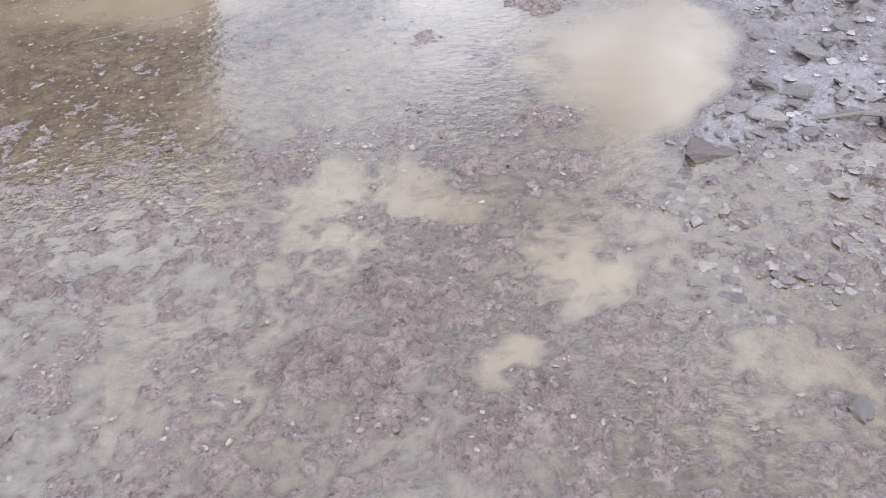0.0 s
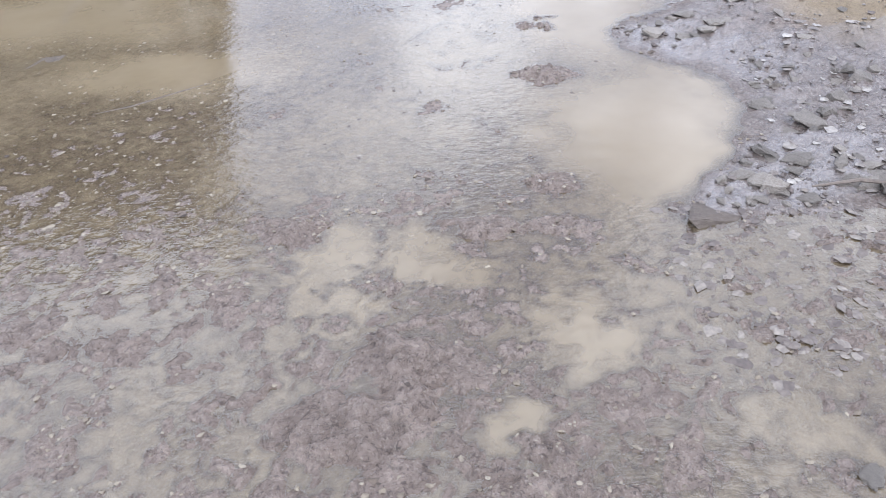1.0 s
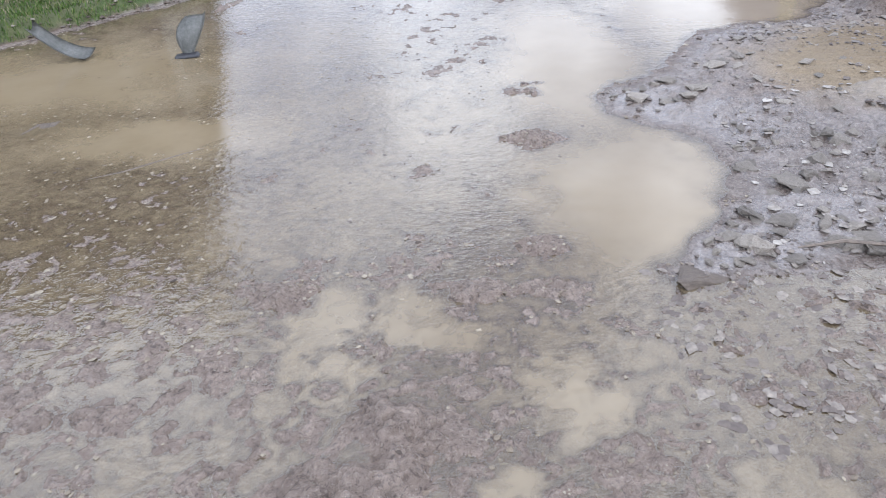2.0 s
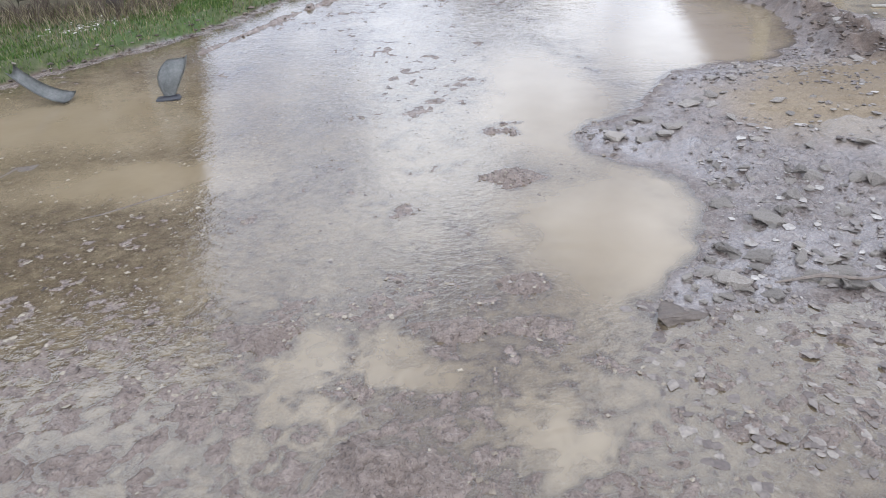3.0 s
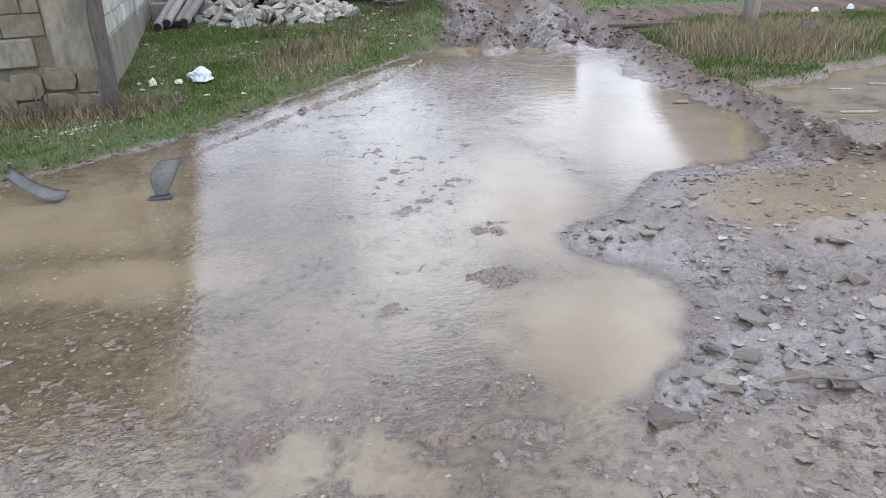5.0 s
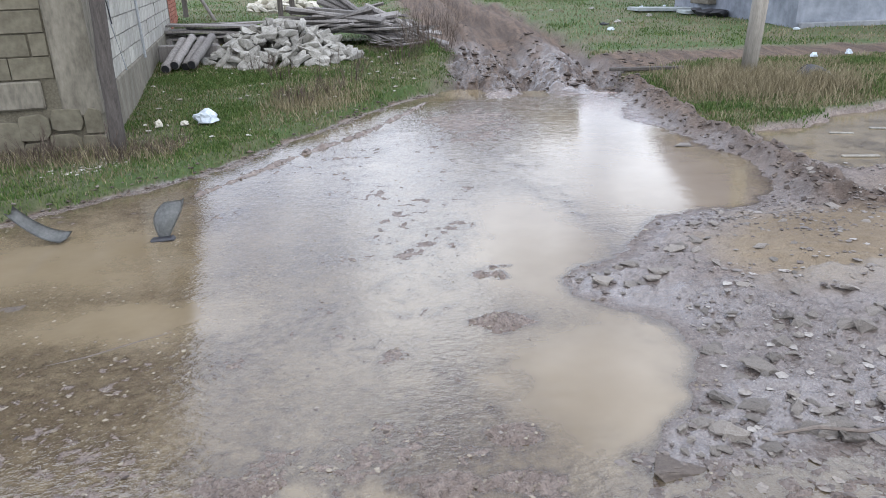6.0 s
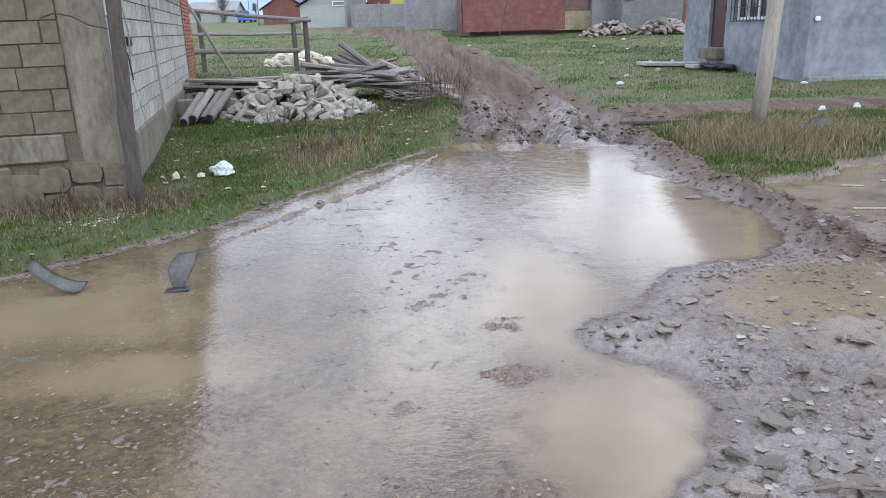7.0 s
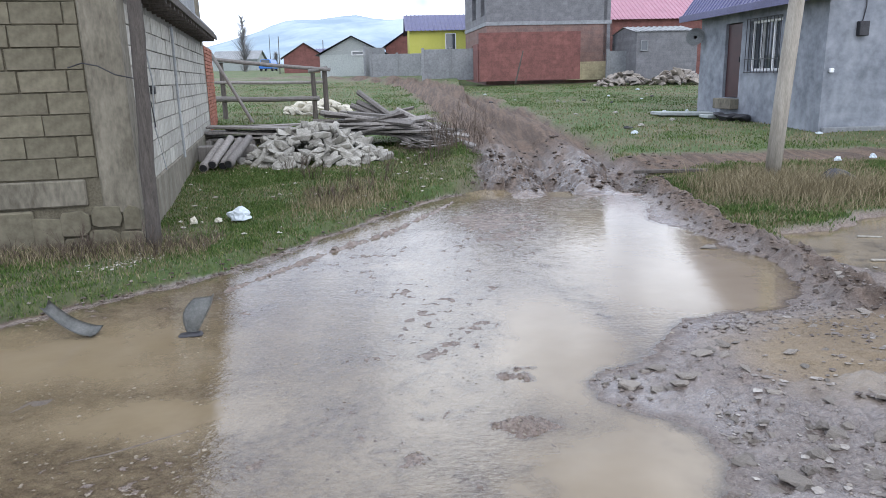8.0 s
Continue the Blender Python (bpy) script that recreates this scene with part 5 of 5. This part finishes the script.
scatter_lumps("grit", "muddy grit and small stones on the wet bank", 3600, (0.7, 4.2, 0.3, 5.6), (0.004, 0.022), M_GRIT, 1, lambda x, y, i, r: (i[5] < 0.02) & (r < np.exp(-np.abs(i[5] + 0.3) * 0.8) * (0.15 + smooth(-0.2, 0.5, fbm(x, y, 1.8, 3, 330)))))
scatter_lumps("puddle_grit", "small stones and clods on the puddle floor", 5200, (-2.6, 2.4, 0.3, 3.6), (0.003, 0.013), M_FLECK, 2, lambda x, y, i, r: (i[5] > 0) & (i[0] > -0.018) & (r < smooth(-0.3, 0.4, fbm(x, y, 2.4, 3, 320))), 0.1)
scatter_lumps("puddle_clods", "dark clods showing through the shallow water", 900, (-2.8, 2.2, 0.4, 8.5), (0.006, 0.022), M_DARKGRIT, 3, lambda x, y, i, r: (i[5] > 0) & (i[0] > -0.022) & (r < 0.5), 0.0, 0.5)
scatter_lumps("puddle_flakes", "pale flakes of silt and leaf on the puddle floor", 9000, (-3.0, 2.2, 2.0, 8.5), (0.006, 0.03), M_FLECK, 13, lambda x, y, i, r: (i[5] > 0.05) & (i[0] > -0.034) & (i[0] < -0.003), 0.0, 0.14)
scatter_lumps("water_flecks", "bits of grit and dead leaf standing just out of the shallow water", 5200, (-3.0, 0.4, 1.4, 5.2), (0.0035, 0.017), M_FLECK, 16, lambda x, y, i, r: (i[5] > 0.05) & (i[0] > -0.026) & (r < smooth(0.3, -0.7, x) * smooth(-0.5, 0.6, fbm(x, y, 1.7, 3, 340))), 0.0, 0.25, "debris", -0.0015)
scatter_lumps("far_flecks", "clods and leaf scraps breaking the water at the far end", 1500, (-1.2, 2.0, 4.0, 9.6), (0.006, 0.028), M_FLECK, 17, lambda x, y, i, r: (i[5] > 0.05) & (i[0] > -0.022) & (r < smooth(-0.1, 0.6, fbm(x, y, 1.2, 3, 341))), 0.0, 0.2, "debris", -0.002)
scatter_lumps("centre_flecks", "small clods and leaf scraps just breaking the shallow water", 2600, (-1.0, 0.9, 1.9, 5.0), (0.004, 0.019), M_GRIT, 19, lambda x, y, i, r: (i[5] > 0.05) & (i[0] > -0.02) & (r < 0.15 + 0.85 * smooth(-0.2, 0.6, fbm(x, y, 1.9, 3, 342))), 0.0, 0.22, "debris", -0.0018)
scatter_lumps("flat_clods", "low rounded clods standing out of the film of water", 1500, (0.75, 2.3, 0.95, 1.8), (0.005, 0.028), M_GRIT, 20, lambda x, y, i, r: (i[5] > 0.0) & (r < 0.9), 0.05, 0.3, "clods", -0.002)
M_SHARD = island_stone("wet_shards", (0.12, 0.098, 0.082), (0.22, 0.19, 0.16), (0.40, 0.365, 0.32), 0.3)
scatter_lumps("bank_shards", "thin pale shards and flakes on the wet bank", 1700, (0.85, 4.0, 1.6, 5.6), (0.006, 0.035), M_SHARD, 14, lambda x, y, i, r: (i[5] < -0.01) & (r < np.exp(-np.abs(i[5] + 0.2) * 1.2) * smooth(-0.2, 0.5, fbm(x, y, 2.2, 3, 310))), 0.2, 0.22)
scatter_lumps("bank_clods", "dark churned clods along the mud ridge", 2600, (2.6, 4.6, 3.7, 10.6), (0.008, 0.05), M_DARKGRIT, 4, lambda x, y, i, r: (i[4] > 0.25) & (y < 10.6) & (r < i[4]), -0.15)
scatter_lumps("rut_clods", "dark clods along the thrown-up rut edge", 900, (-1.8, 0.4, 5.2, 9.6), (0.005, 0.022), M_DARKGRIT, 5, lambda x, y, i, r: (open_distance(x, y, RUT) < 0.035), 0.2)
scatter_lumps("verge_stones", "small stones along the foot of the grass verge", 900, (-4.2, 0.5, 2.8, 10.0), (0.008, 0.035), M_GRIT, 6, lambda x, y, i, r: (i[5] < 0.0) & (i[5] > -0.16) & (x < 0.5), 0.1)
scatter_lumps("verge_clods", "dark crumbled earth along the foot of the grass verge", 3000, (-4.2, 0.5, 2.8, 10.0), (0.006, 0.038), M_DARKGRIT, 18, lambda x, y, i, r: (i[5] < 0.02) & (i[5] > -0.11) & (x < 0.5), 0.1, 0.6, "clods")
scatter_lumps("track_clods", "churned clods on the rutted track", 800, (-0.6, 4.2, 9.8, 16.0), (0.012, 0.075), M_DARKGRIT, 7, lambda x, y, i, r: (i[4] > 0.5) & (r < np.exp(-(y - 10) * 0.45)), 0.2)
scatter_lumps("stone_chips", "scatter of pale stone chips on the verge", 520, (-3.3, -2.1, 5.5, 7.0), (0.008, 0.034), M_CHIP, 8, lambda x, y, i, r: open_distance(x, y, np.array([(-3.0, 5.85), (-2.72, 6.15), (-2.42, 6.75)])) < 0.04 + 0.2 * r * r, 0.15, 0.4)
scatter_lumps("meadow_chips", "pale stone chips scattered over the grass", 260, (-4.2, 0.2, 6.5, 13.5), (0.01, 0.05), M_CHIP, 9, lambda x, y, i, r: (i[1] > 0.5), 0.5)


# ---- grass and weeds ----
def blades(name, label, n, region, height_range, mat, seed, accept, width=0.006, category="grass", lean=0.5):
    q = np.random.RandomState(seed)
    x0, x1, y0, y1 = region
    x, y = q.uniform(x0, x1, n * 3), q.uniform(y0, y1, n * 3)
    info = heights(x, y)
    ok = accept(x, y, info, q.uniform(0, 1, n * 3))
    x, y, z = x[ok][:n], y[ok][:n], info[0][ok][:n]
    m = len(x)
    h = q.uniform(*height_range, m) * (0.6 + 0.4 * q.uniform(0, 1, m))
    a, l = q.uniform(0, 6.28, m), q.normal(0, lean, (m, 2)) * h[:, None]
    w = width * (0.7 + 0.6 * q.uniform(0, 1, m)) * (1 + y * 0.06)
    dx, dy = np.cos(a) * w, np.sin(a) * w
    mx, my, mz = x + l[:, 0] * 0.4, y + l[:, 1] * 0.4, z + h * 0.6
    co = np.stack([np.stack(p, -1) for p in ((x - dx, y - dy, z - 0.01), (x + dx, y + dy, z - 0.01), (mx + dx * 0.7, my + dy * 0.7, mz),
                                             (mx - dx * 0.7, my - dy * 0.7, mz), (x + l[:, 0], y + l[:, 1], z + h))], 1).reshape(-1, 3)
    i = np.arange(m)[:, None] * 5
    faces = (i + np.array([[0, 1, 2, 3]])).tolist() + (i + np.array([[3, 2, 4]])).tolist()
    return tagged(mesh_object(name, co, faces, mat), label, category, kind="stuff")


def tufty(x, y, seed, lo=-0.1, hi=0.5, scale=1.4):
    return smooth(lo, hi, fbm(x, y, scale, 3, seed))


blades("verge_grass", "short green grass on the verge", 110000, (-4.4, 1.2, 3.6, 14.5), (0.018, 0.05), M_GRASS, 1, lambda x, y, i, r: (r < i[1] * (0.25 + 0.75 * tufty(x, y, 200))), 0.0035)
blades("verge_straw", "dry yellow grass among the green", 24000, (-4.4, 1.2, 3.6, 14.5), (0.02, 0.06), M_STRAW, 2, lambda x, y, i, r: (r < i[1] * (1.02 - 0.85 * tufty(x, y, 200))), 0.0022)
blades("weeds", "brown dried weeds on the verge", 4500, (-1.9, 0.3, 7.6, 11.0), (0.05, 0.20), M_STRAW, 3, lambda x, y, i, r: (r < i[1] * (np.exp(-(((x + 1.15) / 0.55) ** 2 + ((y - 8.9) / 0.9) ** 2)))), 0.002, "weeds", 0.4)
blades("wall_weeds", "dry weeds along the foot of the barn wall", 1500, (-4.8, -2.2, 5.4, 7.0), (0.05, 0.20), M_TWIG, 4, lambda x, y, i, r: (np.abs(y - (6.45 + 0.24 * (x + 2.9))) < 0.34 * r + 0.06), 0.0026, "weeds", 0.45)
blades("wall_straw", "pale dry stalks along the foot of the barn wall", 3500, (-4.8, -2.2, 5.4, 7.0), (0.04, 0.16), M_STRAW, 14, lambda x, y, i, r: (np.abs(y - (6.35 + 0.24 * (x + 2.9))) < 0.4 * r + 0.04), 0.002, "weeds", 0.5)
blades("bank_grass", "green grass on the bank round the pole", 60000, (3.0, 8.5, 6.2, 12.5), (0.018, 0.06), M_GRASS, 5, lambda x, y, i, r: (r < i[1] * (0.2 + 0.8 * tufty(x, y, 210))), 0.004)
blades("bank_straw", "tall dry straw round the pole's foot", 15000, (3.4, 6.4, 7.8, 10.6), (0.07, 0.32), M_STRAW, 6, lambda x, y, i, r: (i[1] > 0.2) & (r < np.exp(-(((x - 4.55) / 0.75) ** 2 + ((y - 9.2) / 0.7) ** 2)) + 0.8 * np.exp(-(((x - 5.3) / 0.4) ** 2 + ((y - 8.9) / 0.3) ** 2))), 0.0024, "dry grass", 0.45)
blades("bank_dead_grass", "dead grass among the green on the bank", 26000, (3.1, 8.5, 6.2, 12.5), (0.02, 0.08), M_STRAW, 15, lambda x, y, i, r: (r < i[1] * (1.0 - 0.8 * tufty(x, y, 210))), 0.0022)
blades("meadow_grass", "rough meadow grass beyond the lane", 90000, (-12, 16, 12, 40), (0.025, 0.07), M_GRASS, 7, lambda x, y, i, r: (r < i[1] * (0.15 + 0.85 * tufty(x, y, 220, scale=0.6)) * np.exp(-(y - 12) / 16)), 0.005)
blades("meadow_straw", "dead grass beyond the lane", 36000, (-12, 16, 11, 40), (0.025, 0.08), M_STRAW, 8, lambda x, y, i, r: (r < i[1] * (1.0 - 0.85 * tufty(x, y, 220, scale=0.6)) * np.exp(-(y - 11) / 16)), 0.004)


def shrub(name, label, at, radius, hgt, stems, seed, mat):
    """Bare twigs fanning up from one root, each forked."""
    q = random.Random(seed)
    verts, faces = [], []

    def twig(p, d, ln, w, depth):
        side = Vector((-d.y, d.x, 0))
        side = side.normalized() * w if side.length > 1e-3 else Vector((w, 0, 0))
        tip = p + d * ln
        i = len(verts)
        verts.extend([p - side, p + side, tip + side * 0.5, tip - side * 0.5, p + Vector((0, 0, w)), tip + Vector((0, 0, w * 0.5))])
        faces.extend([(i, i + 1, i + 2, i + 3), (i, i + 4, i + 5, i + 3), (i + 1, i + 4, i + 5, i + 2)])
        if depth:
            for _ in range(3):
                nd = (d + Vector((q.uniform(-1, 1), q.uniform(-1, 1), q.uniform(-0.3, 0.7))) * 0.6).normalized()
                twig(p.lerp(tip, q.uniform(0.4, 1.0)), nd, ln * q.uniform(0.4, 0.7), w * 0.65, depth - 1)

    for _ in range(stems):
        a = q.uniform(0, 6.28)
        r = radius * math.sqrt(q.random())
        d = Vector((math.cos(a) * q.uniform(0.1, 0.7), math.sin(a) * q.uniform(0.1, 0.7), 1)).normalized()
        x, y = at[0] + r * math.cos(a), at[1] + r * math.sin(a)
        twig(Vector((x, y, height_at(x, y) - 0.02)), d, hgt * q.uniform(0.4, 0.75), 0.0045, 2)
    return tagged(mesh_object(name, verts, faces, mat), label, "shrub")


shrub("bare_bush", "bare brown bush on the bank by the track", (0.35, 12.6), 0.42, 0.8, 70, 1, M_TWIG)
shrub("bare_bush", "low bare bush beside the timber", (-0.1, 11.6), 0.35, 0.5, 40, 2, M_TWIG)
for i, (x, y, hgt) in enumerate(((-1.35, 8.6, 0.34), (-1.0, 9.2, 0.4), (-1.55, 9.0, 0.3), (-0.85, 10.2, 0.5), (-2.65, 6.25, 0.35), (-3.4, 6.2, 0.3), (-1.9, 10.6, 0.3), (-2.3, 11.2, 0.35))):
    shrub("dry_weed", "dry brown weed stalks in the grass", (x, y), 0.16, hgt, 16, 20 + i, M_TWIG)["group"] = "dry weeds"


def poplar(at, hgt, seed):
    t = tagged(empty("bare_poplar", at), "tall bare poplar far off, tinted grey for haze", "tree")
    q = random.Random(seed)
    part("trunk", tube([(0, 0, -0.5), (0.05, 0, hgt * 0.4), (0, 0, hgt)], [0.10, 0.07, 0.02], 8), M_FAR_TWIG, t)
    verts, faces = [], []
    for i in range(170):
        z = hgt * q.uniform(0.08, 0.97)
        a = q.uniform(0, 6.28)
        ln = hgt * 0.36 * (1 - abs(z / hgt - 0.4)) * q.uniform(0.5, 1.1)
        d = Vector((math.cos(a) * 1.1, math.sin(a) * 1.1, 1)).normalized() * ln
        p = Vector((0.02, 0, z))
        s = Vector((-math.sin(a), math.cos(a), 0)) * 0.03
        for k in range(4):
            f = Vector((q.uniform(-1, 1), q.uniform(-1, 1), q.uniform(-0.5, 1))) * ln * 0.35
            n = len(verts)
            verts.extend([p - s, p + s, p + d + f])
            faces.append((n, n + 1, n + 2))
    part_ob = mesh_object("crown", verts, faces, M_FAR_TWIG, t)
    return t


poplar((-24.0, 90.0, 2.0), 7.4, 3)
poplar((-21.5, 96.0, 2.0), 3.2, 4)
poplar((-13.8, 84.0, 2.0), 2.6, 5)


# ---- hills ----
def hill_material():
    k = Nodes("haze_tinted_hill")
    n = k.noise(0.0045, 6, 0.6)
    # distance haze is put into the colour: both tones are pale blue-grey
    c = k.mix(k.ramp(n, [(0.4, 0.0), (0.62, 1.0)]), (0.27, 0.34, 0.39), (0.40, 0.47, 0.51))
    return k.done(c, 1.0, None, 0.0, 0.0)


hx = np.linspace(-3200, 3200, 120)
hy = np.linspace(1500, 3600, 40)
HX, HY = np.meshgrid(hx, hy)
ridge_line = 200 * np.exp(-((HX + 290) / 640) ** 2) + 120 * np.exp(-((HX - 900) / 900) ** 2) + 60 * np.exp(-((HX + 1500) / 700) ** 2)
HZ = -10 + ridge_line * np.exp(-((HY - 2700) / 800) ** 2) * (1 + 0.12 * fbm(HX, HY, 0.004, 4, 400))
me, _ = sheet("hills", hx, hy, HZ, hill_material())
tagged(new("hills", me), "mountain slope on the horizon, tinted pale for haze", "hill", kind="structure")

# ---- masonry pieces ----
rnd = random.Random(5)
lay_blocks(wall_front, Matrix.Translation((-3.55, 0, 0)), 3.225, 0.79, 3.9, 0.205, 0.46, M_BLOCK, 0.020, rnd)
lay_blocks(wall_side, Matrix.Translation((-0.01, 0.4, 0)) @ pose(0, 0, 0, 0, 0, 90), 9.5, 0.62, 2.55, 0.205, 0.46, M_BLOCK_GREY, -0.012, rnd)
lay_blocks(brick_end, Matrix.Translation((-0.03, 10.5, 0)) @ pose(0, 0, 0, 0, 0, 90), 2.6, 0.3, 2.5, 0.085, 0.25, M_REDBRICK, -0.012, rnd, None, "brick")
